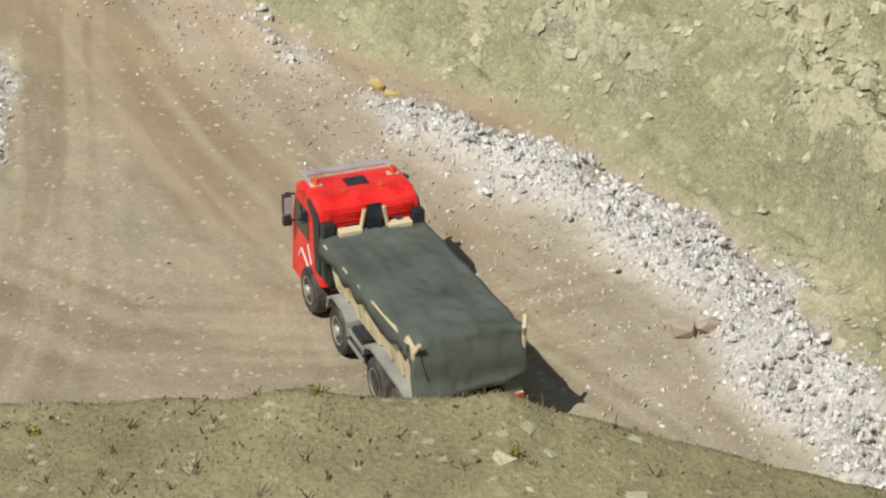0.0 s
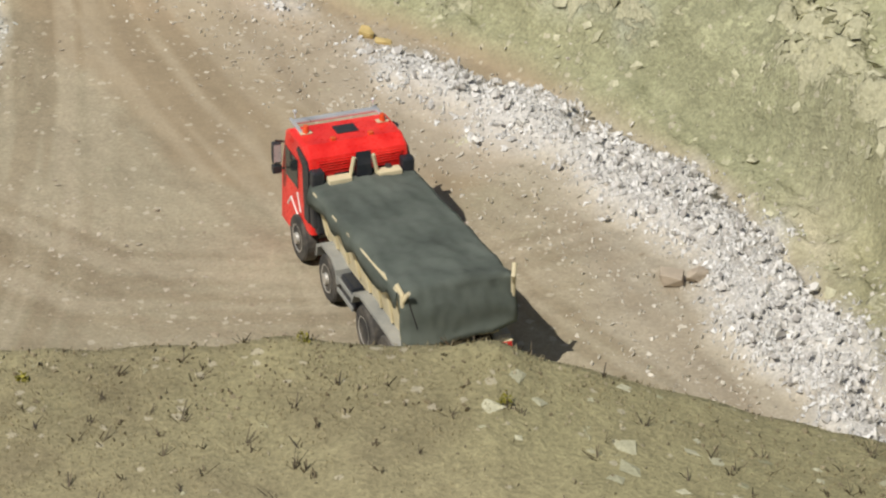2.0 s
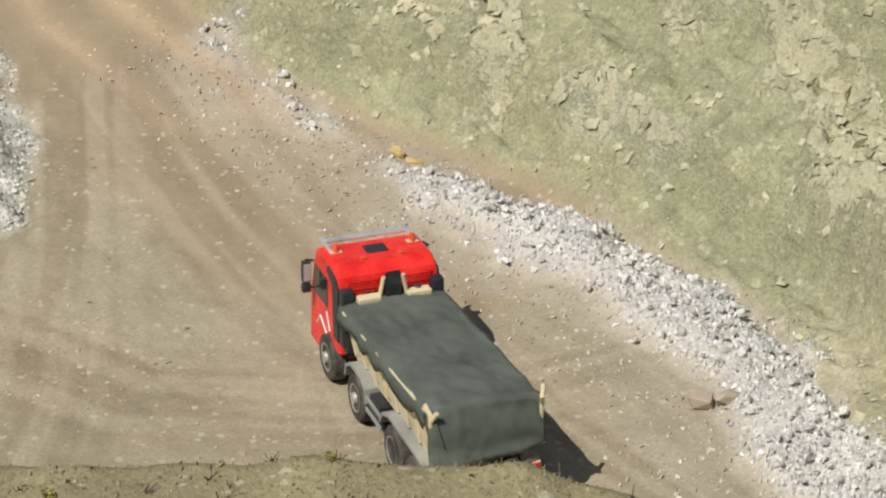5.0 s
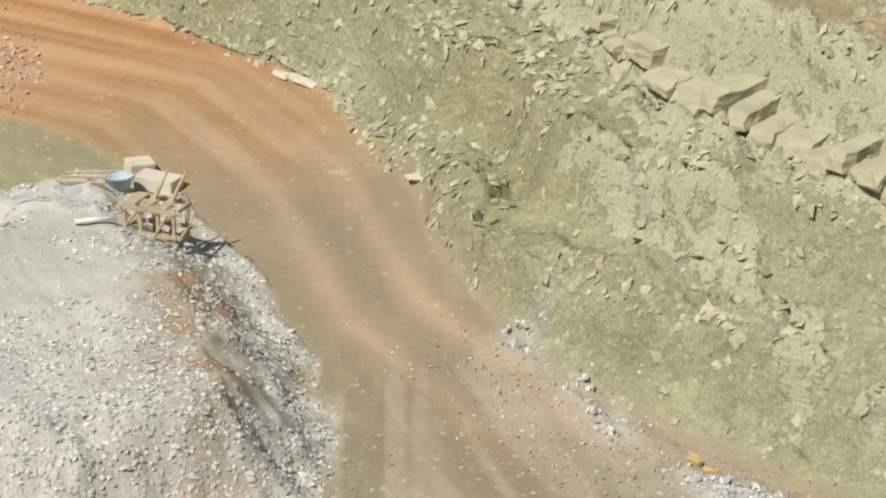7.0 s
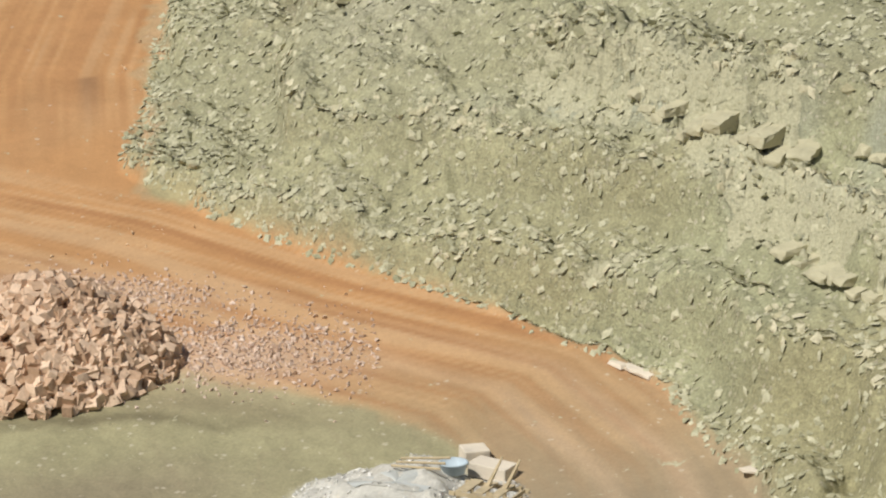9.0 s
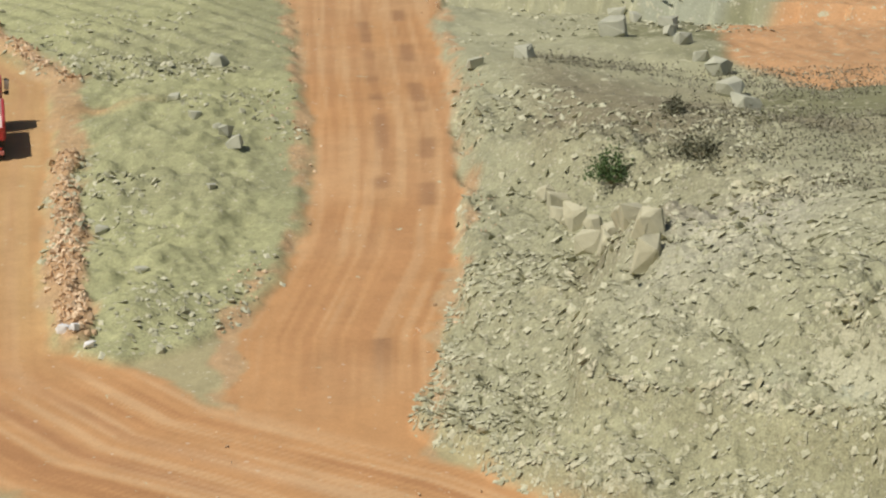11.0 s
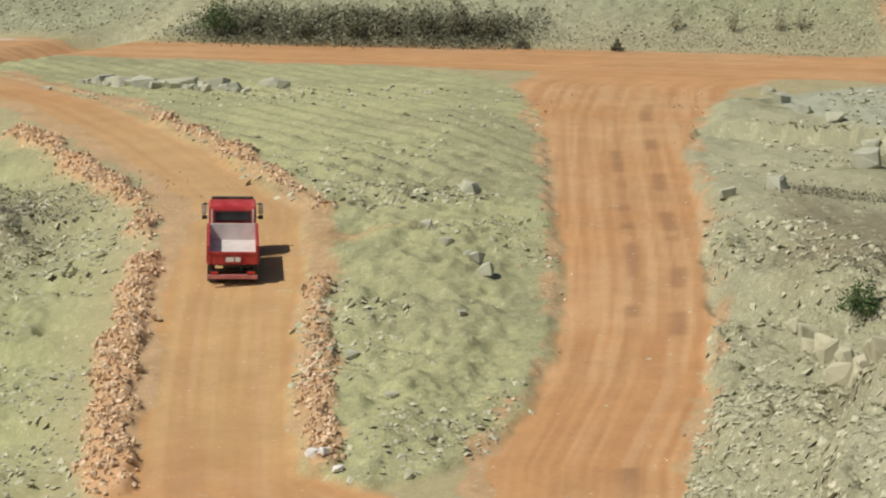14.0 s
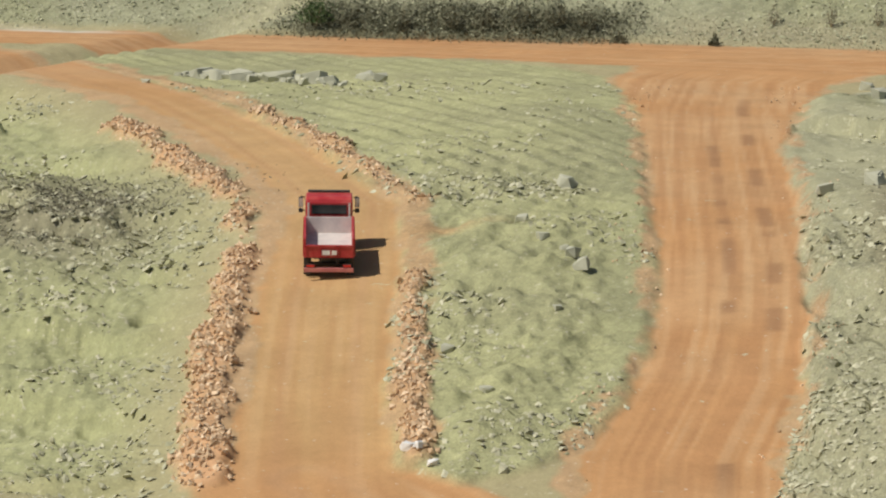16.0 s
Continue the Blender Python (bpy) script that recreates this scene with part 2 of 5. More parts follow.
def land(x, y):
    """Height and zones of the ground at plan places."""
    x, y = np.asarray(x, float), np.asarray(y, float)
    g = base_level(y)
    fine = soft_noise(x, y, 1.1, 3, 1, 0.6)
    coarse = soft_noise(x, y, 7.0, 3, 2)
    main = in_band(x, y, ROAD_MAIN, 0.4, 0.4)
    roads = np.maximum.reduce([main, in_band(x, y, ROAD_RIGHT, 0.25, 0.5, 5), in_band(x, y, ROAD_LEFT, 0.25, 0.4, 6), in_band(x, y, ROAD_TOP, 0.3, 0.6, 7)])
    # the cut face climbs to the upper level
    slope = 0.97 + 0.15 * soft_noise(x, y, 14, 2, 8)
    top = 12.3 + 1.2 * soft_noise(x, y, 16, 3, 9) + 0.06 * np.maximum(y - 180, 0)
    d_main, _, side_m = off_line(x, y, TOE[:14] + [(-46, 117)])
    d_side, _, side_s = off_line(x, y, [(-30, 84)] + TOE[13:])
    s_main, s_side = d_main * side_m, d_side * side_s
    s = np.minimum(s_main, s_side) + 0.9 * soft_noise(x, y, 5.0, 3, 4)
    gentle = s_side * (0.22 + 0.05 * soft_noise(x, y, 6, 2, 18)) + 1.9 * step(5.4, 6.6, s_side + soft_noise(x, y, 3, 2, 19)) * (1 - step(112, 122, y)) + 0.6 * step(0, 1.2, s_side)
    rise = np.maximum(np.minimum((s_main + s - np.minimum(s_main, s_side)) * slope, gentle), 0)
    flute = soft_noise(x * 0.8 + y * 0.6, (y * 0.8 - x * 0.6) * 0.35, 2.2, 4, 12, 0.62)
    ledge = g + rise
    beds = 2.85
    lev = (ledge - 0.55 + 0.45 * soft_noise(x, y, 6, 3, 15)) / beds
    frac = lev - np.floor(lev)
    stepped = beds * (step(0.30, 0.62, frac) - frac) * 0.55
    cut = step(0.0, 0.7, s)
    bare = cut * np.clip(top - ledge, 0, 1.2) / 1.2
    face = ledge + bare * (0.75 * flute + stepped * (0.35 + 0.9 * np.clip(0.5 + 1.6 * soft_noise(x, y, 8, 2, 16), 0, 1)) + 0.3 * fine)
    wu = x * 0.76 - y * 0.65 + 0.7 * soft_noise(x, y, 1.7, 3, 101)
    wv = x * 0.65 + y * 0.76 + 0.7 * soft_noise(x, y, 1.9, 3, 102)
    shard = lattice(np.floor(wu / 0.75), np.floor(wv / 0.42), 103) - 0.5 + 0.6 * (lattice(np.floor(wu / 0.33), np.floor(wv / 0.24), 104) - 0.5)
    outcrop = np.maximum.reduce([in_band(x, y, b, 0.3, 0.45, 105 + k) for k, b in enumerate(OUTCROPS)])
    face = face + bare * shard * (0.06 + 0.24 * outcrop + 0.10 * step(86, 96, y)) + 0.16 * outcrop * bare
    d_gully, _, side_gully = off_line(x, y, GULLY)
    face = face - bare * 0.5 * np.exp(-(np.maximum(d_gully * np.where(side_gully > 0, 2.4, 0.8), 0) / 0.7) ** 2)
    over = step(-1.4, 1.4, ledge - top)
    upper = top + 0.35 * coarse + 0.18 * fine
    z = np.where(s > 0, face * (1 - over) + np.minimum(upper, face + 0.5) * over, g)
    z = np.where((s > 0) & (y > 175), g + np.minimum(np.maximum(s, 0) * 0.5, 0.6) + 0.25 * fine, z)
    face_mask = cut
    # rough ground off the roads
    off = (1 - roads) * (s <= 0)
    z = z + off * (0.10 * coarse + 0.07 * fine * step(56, 66, y)) + 0.025 * fine + 0.05 * coarse * (s <= 0)
    # rubble bank along the toe
    berm = in_band(x, y, BERM, 0.6, 0.5, 21)
    z = z + berm * (0.40 - 0.3 * step(66, 70, y) + 0.35 * soft_noise(x, y, 1.2, 3, 22))
    # grey spoil heap with a levelled top
    d = inside(x, y, PAD) + 0.9 * soft_noise(x, y, 3.5, 3, 23)
    pad = step(0, 3.4, d)
    pad_h = 1.25 + 0.10 * np.clip(78 - y, 0, 12)
    z = z + pad * pad_h + (pad > 0) * (pad < 0.98) * 0.25 * fine + 0.6 * np.exp(-((x + 15.5) / 1.5) ** 2 - ((y - 72.5) / 3.0) ** 2)
    heap = step(-0.2, 0.5, d)
    # island of spoil between the two ramps
    d = inside(x, y, ISLAND) + 0.6 * soft_noise(x, y, 2.0, 3, 25)
    isl = step(-0.35, 0.45, d)
    rough = step(0.5, 3, d) * (1 - step(146, 165, y))
    z = z + isl * (0.25 * (1 - step(150, 180, y)) + rough * (0.8 * soft_noise(x, y, 6, 3, 26) + 0.35 * fine + 0.08 * shard) + 0.09 * np.clip(d, 0, 5) * (1 - step(165, 190, y)))
    z = z + isl * 0.13 * np.sin(2.6 * (x * 0.75 + y * 1.0) + 5.0 * soft_noise(x, y, 16, 2, 27)) * step(140, 155, y) * np.clip(0.6 + soft_noise(x, y, 6, 2, 29), 0, 1)
    # lower ground beyond the left ramp
    dl, sl, sd = off_line(x, y, ROAD_LEFT)
    low = step(3.9, 10, dl) * (sd < 0) * step(98, 106, y) * (1 - step(172, 190, y))
    z = z - low * (1.6 + 1.0 * soft_noise(x, y, 9, 3, 28) + 0.4 * fine + 0.15 * shard)
    scarp = soft_noise(x * 0.35, y, 5, 3, 36)
    z = z + low * 0.9 * step(-0.02, 0.05, scarp)
    # banks along the left ramp
    ramp = in_band(x, y, [(-57.8, 104.3, 1.0), (-63.1, 114.6, 0.95), (-68.1, 125.4, 0.8), (-71.3, 132.6, 0.6)], 0.35, 0.4, 31)
    ramp = np.maximum(ramp, in_band(x, y, [(-50.3, 108, 0.55), (-54.3, 116, 0.6), (-57.6, 123, 0.55), (-60.9, 130, 0.4)], 0.3, 0.3, 32))
    ramp = np.maximum(ramp, in_band(x, y, [(-72.6, 135.5, 0.45), (-75.6, 140.6, 0.6), (-80.6, 146.4, 0.75), (-87.2, 153.4, 0.7), (-95.5, 161.5, 0.5)], 0.4, 0.6, 33))
    ramp = np.maximum(ramp, 0.8 * in_band(x, y, [(-66.6, 143, 0.3), (-73, 150, 0.45), (-81, 159.4, 0.45), (-90, 168, 0.25)], 0.3, 0.5, 34))
    z = z + ramp * (0.35 + 0.3 * soft_noise(x, y, 1.0, 2, 35))
    # spoil slope beyond the top road
    foot = foot_of(x, y)
    far = np.maximum(y - foot, 0)
    far_cut = far - (3 + (x + 114) * 1.0)
    hill = np.minimum(far * 0.46, 26) - 1.3 * (step(-3.5, 0, far_cut) - step(0, 3.5, far_cut)) * 0.8
    z = z + hill + step(1, 8, far) * (0.5 * coarse + 0.35 * fine)
    spoil = step(0, 1.5, far)
    red = (6.4 * np.exp(-((x + 40) / 8.5) ** 2 - ((y - 234) / 7) ** 2) + 1.6 * np.exp(-((x + 54) / 6) ** 2 - ((y - 230) / 4) ** 2)) * step(-1, 4, y - foot + 7)
    z = z + red * (1 + 0.3 * coarse)
    # the hillside in front
    n = near_hill(x, y) + 0.05 * fine + 0.10 * coarse
    near = (n > z) | (y < 40)
    z = np.where(near, np.where(y < 40, near_hill(x, y) + 0.05 * fine + 0.10 * coarse, n), z)
    ochre = np.clip(step(78, 95, y + 0.35 * (-13 - x) + 4 * coarse), 0, 1)
    zones = dict(outcrop=outcrop * bare, road=roads * (1 - near) * (1 - step(0.1, 0.6, s) * (y < 98)), ochre=ochre, face=face_mask * (1 - over) * (y < 178), upper=(s > 0) * over, berm=berm, heap=heap, isl=isl, ramp=ramp,
                 spoil=spoil, red=np.clip((red - 0.3) / 0.3 + 0.5 * coarse, 0, 1), near=near * 1.0, low=low, flat=(s <= 0) * (1 - near), s=s, bed=frac, side=(s > 0.3) * step(-1.0, 1.0, s_main * 0.97 - gentle) * (y < 182))
    return z, zones

# ---- the ground sheet ----
def spans(*parts):
    """Rising stations: (start, end, step) one after another."""
    out = []
    for a, b, d in parts:
        out += list(np.arange(a, b, d))
    return np.array(out)


def ground_sheet():
    yaw = np.radians(np.concatenate([spans((-180, -12, 4)), spans((-12, 34.5, 0.066)), spans((34.5, 179, 4))]))
    far = np.concatenate([[0.0], spans((0.5, 34, 2.5), (34, 60, 0.17), (60, 76, 0.17), (76, 132, 0.22), (132, 215, 0.55), (215, 262, 0.4), (262, 330, 4)), [400, 600, 1000, 1800, 3200]])
    a, r = np.meshgrid(yaw, far)
    x, y = -np.sin(a) * r, np.cos(a) * r
    z, zone = land(x, y)
    rows, cols = x.shape
    co = np.stack([x, y, z], -1)
    # normals of the sheet, shared by all its pieces
    du = np.roll(co, -1, 1) - np.roll(co, 1, 1)
    dv = np.gradient(co, axis=0)
    nor = np.cross(dv, du)
    nor /= np.maximum(np.linalg.norm(nor, axis=-1, keepdims=True), 1e-9)
    nor *= np.where(nor[..., 2:] < 0, -1, 1)
    # tints
    def over(under, c, w):
        return under + (np.array(c) - under) * w[..., None]
    patch = soft_noise(x, y, 9, 3, 51)
    small = soft_noise(x, y, 1.6, 3, 52, 0.6)
    t = np.zeros((rows, cols, 3)) + np.array((0.325, 0.284, 0.195))
    t = over(t, (0.385, 0.337, 0.245), np.clip(0.5 + 2.0 * patch, 0, 1) * 0.6)
    t = over(t, (0.37, 0.325, 0.18), zone["ochre"] * 0.9)
    t = over(t, (0.335, 0.315, 0.185), zone["flat"] * step(60, 66, y) * (x < -18) * np.exp(-((y - 81) / 6) ** 2) * 0.9)
    t = over(t, (0.265, 0.225, 0.15), zone["flat"] * np.exp(-((x + 28) / 4.5) ** 2 - ((y - 79.2 - 0.25 * (x + 28) + 0.8 * small) / 2.0) ** 2) * 0.85)
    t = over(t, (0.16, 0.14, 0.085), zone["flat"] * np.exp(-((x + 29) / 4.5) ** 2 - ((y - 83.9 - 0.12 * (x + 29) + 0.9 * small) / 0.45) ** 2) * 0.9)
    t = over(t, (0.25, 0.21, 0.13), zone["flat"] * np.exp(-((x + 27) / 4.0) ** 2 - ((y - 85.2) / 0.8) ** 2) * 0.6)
    t = over(t, (0.475, 0.262, 0.118), zone["road"] * zone["ochre"])
    t = over(t, (0.50, 0.315, 0.165), zone["road"] * zone["ochre"] * np.clip(0.4 + 2 * patch, 0, 1) * 0.55)
    t = over(t, (0.33, 0.25, 0.16), zone["road"] * (1 - zone["ochre"]) * 0.6)
    face = zone["face"]
    t = over(t, (0.335, 0.315, 0.185), face)
    t = over(t, (0.345, 0.345, 0.215), face * np.clip(0.5 + 2.2 * patch, 0, 1))
    shelf = step(0.5, 0.62, zone["bed"]) * (1 - step(0.72, 0.98, zone["bed"]))
    t = over(t, (0.40, 0.395, 0.255), face * step(88, 102, y) * (1 - zone["side"]) * 0.6)
    pale = face * (1 - zone["side"]) * (0.06 + 0.12 * shelf + np.clip(1.1 * soft_noise(x, y, 6, 3, 53), 0, 0.22) + 0.10 * step(84, 96, y)) + 0.70 * zone["outcrop"] * (1 - zone["side"]) + 0.10 * zone["isl"] + 0.16 * zone["low"] + 0.2 * zone["side"]
    t = over(t, (0.43, 0.405, 0.265), zone["outcrop"] * 0.2)
    t = over(t, (0.40, 0.415, 0.325), face * (1 - zone["side"]) * np.clip(zone["outcrop"] + step(8.0, 10.5, z), 0, 1) * np.clip(0.35 + 2.6 * soft_noise(x, y, 3.5, 3, 131), 0, 1) * 0.8)
    t = over(t, (0.50, 0.455, 0.33), face * np.exp(-((x - 8.0) / 0.8) ** 2 - ((y - 58.6) / 2.0) ** 2) * 0.85)
    t = over(t, (0.42, 0.27, 0.165), face * np.exp(-((x - 2.4) / 2.4) ** 2 - ((y - 77.4 + 0.8 * (x - 2.4)) / 0.5) ** 2) * 0.7)
    t = over(t, (0.35, 0.34, 0.215), zone["side"])
    t = over(t, (0.24, 0.215, 0.135), zone["side"] * np.clip(0.1 + 2.4 * patch + step(118, 128, y) * 0.25, 0, 1) * (1 - step(140, 160, y)) * step(2, 5, zone["s"]))
    t = over(t, (0.46, 0.27, 0.14), zone["side"] * (zone["s"] < 4) * step(0.0, 0.25, patch) * (y < 122) * 0.7)
    t = over(t, (0.22, 0.195, 0.125), zone["side"] * np.exp(-((x + 34.5 + 0.45 * (y - 136)) / 3.0) ** 2 - ((y - 136) / 11) ** 2) * np.clip(0.75 + 1.2 * small, 0, 1))
    t = over(t, (0.47, 0.45, 0.345), zone["side"] * np.exp(-((x + 25.5) / 3.5) ** 2 - ((y - 113) / 8) ** 2) * 0.8)
    t = over(t, (0.33, 0.33, 0.21), zone["upper"] * (1 - zone["side"]) * 0.9)
    t = over(t, (0.17, 0.17, 0.09), zone["upper"] * step(0.08, 0.3, soft_noise(x, y, 10, 3, 54)) * 0.8)
    t = over(t, (0.37, 0.368, 0.197), zone["isl"])
    t = over(t, (0.31, 0.305, 0.175), zone["isl"] * np.clip(0.3 + 2 * patch, 0, 1) * 0.7)
    t = over(t, (0.335, 0.34, 0.18), zone["low"])
    t = over(t, (0.24, 0.225, 0.145), zone["low"] * np.exp(-((x + 86) / 8) ** 2 - ((y - 139) / 9) ** 2))
    t = over(t, (0.56, 0.545, 0.495), zone["heap"] * 0.95)
    t = over(t, (0.50, 0.495, 0.435), zone["heap"] * np.clip(0.4 + 2.5 * patch, 0, 1) * 0.8)
    t = over(t, (0.42, 0.29, 0.17), zone["heap"] * np.clip(np.exp(-((x + 14.3) / 0.9) ** 2 - ((y - 73.2) / 2.6) ** 2) * 1.6 + 1.5 * small * step(-17, -13, x), 0, 1))
    t = over(t, (0.46, 0.41, 0.335), zone["flat"] * in_band(x, y, [(p[0] - 0.6, p[1] - 0.3, p[2] + 1.0) for p in BERM], 1.0, 0.8, 61) * 0.55)
    t = over(t, (0.60, 0.585, 0.555), zone["berm"] * (0.9 - 0.5 * step(67, 70, y)))
    t = over(t, (0.55, 0.33, 0.18), zone["ramp"] * 0.9)
    t = over(t, (0.29, 0.295, 0.175), zone["spoil"])
    t = over(t, (0.33, 0.33, 0.22), zone["spoil"] * np.clip(0.3 + 2.6 * soft_noise(x + y * 0.8, y * 0.3, 16, 3, 55), 0, 1) * 0.7)
    t = over(t, (0.53, 0.285, 0.145), zone["red"])
    t = over(t, (0.60, 0.40, 0.26), zone["red"] * np.clip(2.5 * patch + small, 0, 0.6))
    near = zone["near"]
    t = over(t, (0.315, 0.28, 0.165), near)
    t = over(t, (0.20, 0.165, 0.105), near * np.clip(step(39.3, 41.7, y) * 0.9 * (1 - 0.7 * step(0, 3, x)) + 1.5 * small, 0, 1) * 0.8)
    t = over(t, (0.33, 0.305, 0.165), near * np.clip(step(-1, 3, x) + 1.5 * patch, 0, 1) * 0.6)
    # wheel tracks: compacted pale lanes below, damp dark prints on the ramp
    d_m, u_m, _ = off_line(x, y, ROAD_MAIN)
    lane = np.exp(-((d_m - 1.05) / 0.42) ** 2) * zone["road"] * np.clip(0.9 + 0.8 * patch, 0, 1) * step(67, 76, y)
    shoulder = np.maximum(in_band(x, y, [(a, b, c + 1.5) for a, b, c in ROAD_LEFT], 0.3, 0.6, 45), in_band(x, y, [(a, b, c + 0.35) for a, b, c in ROAD_RIGHT], 0.25, 0.5, 46))
    t = over(t, (0.48, 0.31, 0.17), shoulder * (1 - zone["road"]) * (y > 100) * 0.85)
    t = over(t, (0.50, 0.375, 0.25), lane * (1 - zone["ochre"] * 0.7))
    t = over(t, (0.40, 0.21, 0.10), lane * zone["ochre"] * 0.35)
    d_r, u_r, side_r = off_line(x, y, ROAD_RIGHT)
    across = d_r * side_r
    lane_r = np.maximum(np.exp(-((across + 0.15) / 0.36) ** 4), np.exp(-((across - 1.9) / 0.42) ** 4)) * zone["road"] * step(104, 112, y) * (1 - step(180, 192, y))
    damp = step(0.06, 0.16, soft_noise(u_r * 26 + 3 * (across > 1), u_r * 9, 1.0, 2, 57))
    trail = lane_r * (0.16 + 0.62 * damp)
    d_l, u_l, _ = off_line(x, y, ROAD_LEFT)
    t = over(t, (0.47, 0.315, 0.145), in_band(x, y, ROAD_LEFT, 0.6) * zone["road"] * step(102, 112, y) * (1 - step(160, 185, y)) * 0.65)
    t = over(t, (0.43, 0.25, 0.13), np.exp(-((d_l - 1.5) / 0.3) ** 2) * zone["road"] * 0.4 * step(103, 108, y))
    def streaks(line, seed, length):
        d, u, side = off_line(x, y, line)
        return soft_noise(d * side * 2.9, u * length, 1.0, 2, seed, 0.6) * step(0, 0.12, u) * (1 - step(0.88, 1, u))
    for line, seed, amount in ((ROAD_MAIN, 111, 1.0), (ROAD_RIGHT, 112, 0.6), (ROAD_LEFT, 113, 0.35), (ROAD_TOP, 114, 0.6)):
        w = in_band(x, y, line, 0.5)
        g = streaks(line, seed, 0.7 * len(line))
        t = over(t, (0.36, 0.18, 0.082), w * zone["road"] * zone["ochre"] * np.clip(2.4 * g - 0.05, 0, 0.7) * amount)
        t = over(t, (0.56, 0.37, 0.205), w * zone["road"] * zone["ochre"] * np.clip(-2.4 * g - 0.1, 0, 0.6) * amount)
    for line, seed in (([(-9, 75), (-5, 66), (-1.2, 59), (0.6, 52)], 115), ([(-10.5, 74), (-9.5, 66), (-9, 58), (-10, 46)], 116), ([(-14, 63), (-7, 57.5), (0, 57), (5, 59.5)], 117), ([(-3, 66), (-1, 60), (4, 53), (6, 47)], 118)):
        w = in_band(x, y, [(a, b, 2.0) for a, b in line], 1.0) * zone["flat"] * (1 - zone["berm"]) * (1 - zone["heap"])
        g = streaks(line, seed, 3.5)
        t = over(t, (0.26, 0.205, 0.135), w * np.clip(2.4 * g - 0.1, 0, 0.42))
        t = over(t, (0.44, 0.375, 0.275), w * np.clip(-2.4 * g - 0.1, 0, 0.45))
    t = over(t, (0.30, 0.165, 0.085), trail)
    # scuffed drive marks on the pit floor
    scuff = np.abs(soft_noise(x * 0.9 + y * 0.45, (y * 0.9 - x * 0.45) * 0.16, 1.2, 2, 58))
    t = over(t, (0.26, 0.205, 0.14), (1 - step(0.0, 0.09, scuff)) * zone["flat"] * (1 - zone["ochre"]) * 0.3)
    t = over(t, (0.46, 0.30, 0.15), zone["isl"] * np.exp(-(((x + 63.4) * 0.75 + (y - 138.2) * 0.66) / 2.6) ** 2 - (((y - 138.2) * 0.75 - (x + 63.4) * 0.66) / 1.0) ** 2) * 0.85)
    # green bench and ochre apron on the upper level
    apron = inside(x, y, [(-46, 203), (-43, 197), (-38.5, 176), (-41, 169.5), (-40, 166), (-36.2, 155.5), (-30.8, 149), (-10, 150), (-10, 215)]) + 1.5 * soft_noise(x, y, 5, 2, 59)
    t = over(t, (0.50, 0.29, 0.145), step(0, 1.2, apron) * (zone["s"] > 0))
    bench = inside(x, y, [(-60, 193), (-56, 202), (-44.5, 200), (-39.5, 177), (-42, 170), (-47, 175.5), (-54, 181)])
    t = over(t, (0.36, 0.37, 0.27), step(0, 1.0, bench))
    t = over(t, (0.60, 0.56, 0.47), np.exp(-((x + 127) / 4.5) ** 2 - ((y - 206.6 - 0.2 * (x + 127)) / 0.9) ** 2))
    # trodden terrace across the far slope, dry verge below it
    cutline = y - foot_of(x, y) - (3 + (x + 114) * 1.0)
    t = over(t, (0.43, 0.41, 0.26), zone["spoil"] * np.exp(-(cutline / 2.6) ** 4) * 0.9)
    t = over(t, (0.33, 0.30, 0.19), np.exp(-((y - foot_of(x, y) - 1.5) / 2.5) ** 2) * step(-88, -80, x) * 0.8 * (1 - zone["red"]))
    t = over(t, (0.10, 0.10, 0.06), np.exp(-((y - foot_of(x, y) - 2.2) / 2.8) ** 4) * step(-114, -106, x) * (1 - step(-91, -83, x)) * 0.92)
    t = over(t, (0.54, 0.40, 0.29), np.clip(np.exp(-((x + 26.5) / 3.4) ** 2 - ((y - 88.6) / 1.8) ** 2) + np.exp(-((x + 33) / 4) ** 2 - ((y - 92.6) / 1.2) ** 2), 0, 1) * 0.8)
    # chips, relief and bedded breaks
    stony = 0.10 + 0.12 * np.clip(0.5 + 2 * patch, 0, 1) + 0.18 * zone["ochre"] * (1 - zone["road"])
    stony = stony * (1 - 0.75 * zone["road"] * zone["ochre"]) + 0.25 * zone["spoil"] + 0.22 * face + 0.4 * zone["berm"] + 0.25 * zone["heap"]
    relief = np.clip(0.30 + 0.4 * face + 0.3 * zone["spoil"] + 0.3 * zone["isl"] + 0.3 * zone["berm"] + 0.2 * near - 0.12 * zone["road"], 0, 1)
    blocky = np.clip(face * (0.35 + 0.6 * shelf) + 0.35 * zone["spoil"] + 0.3 * zone["isl"] + 0.3 * zone["low"], 0, 1)
    ones = np.ones((rows, cols, 1))
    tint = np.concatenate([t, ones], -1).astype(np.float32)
    grit = np.concatenate([stony[..., None], relief[..., None], blocky[..., None], pale[..., None]], -1).astype(np.float32)
    # quads, closed round the turn
    i, j = np.meshgrid(np.arange(rows - 1), np.arange(cols), indexing="ij")
    jj = (j + 1) % cols
    quads = np.stack([i * cols + j, i * cols + jj, (i + 1) * cols + jj, (i + 1) * cols + j], -1).reshape(-1, 4)[:, ::-1]
    kind = np.zeros((rows, cols), int)
    for k, key in enumerate(("road", "face", "heap", "berm", "isl", "spoil", "near"), 1):
        kind = np.where(zone[key] > 0.5, k, kind)
    kind = np.where((zone["road"] > 0.5) & (zone["ochre"] < 0.35), 0, kind)
    kind = kind[:-1, :].reshape(-1)
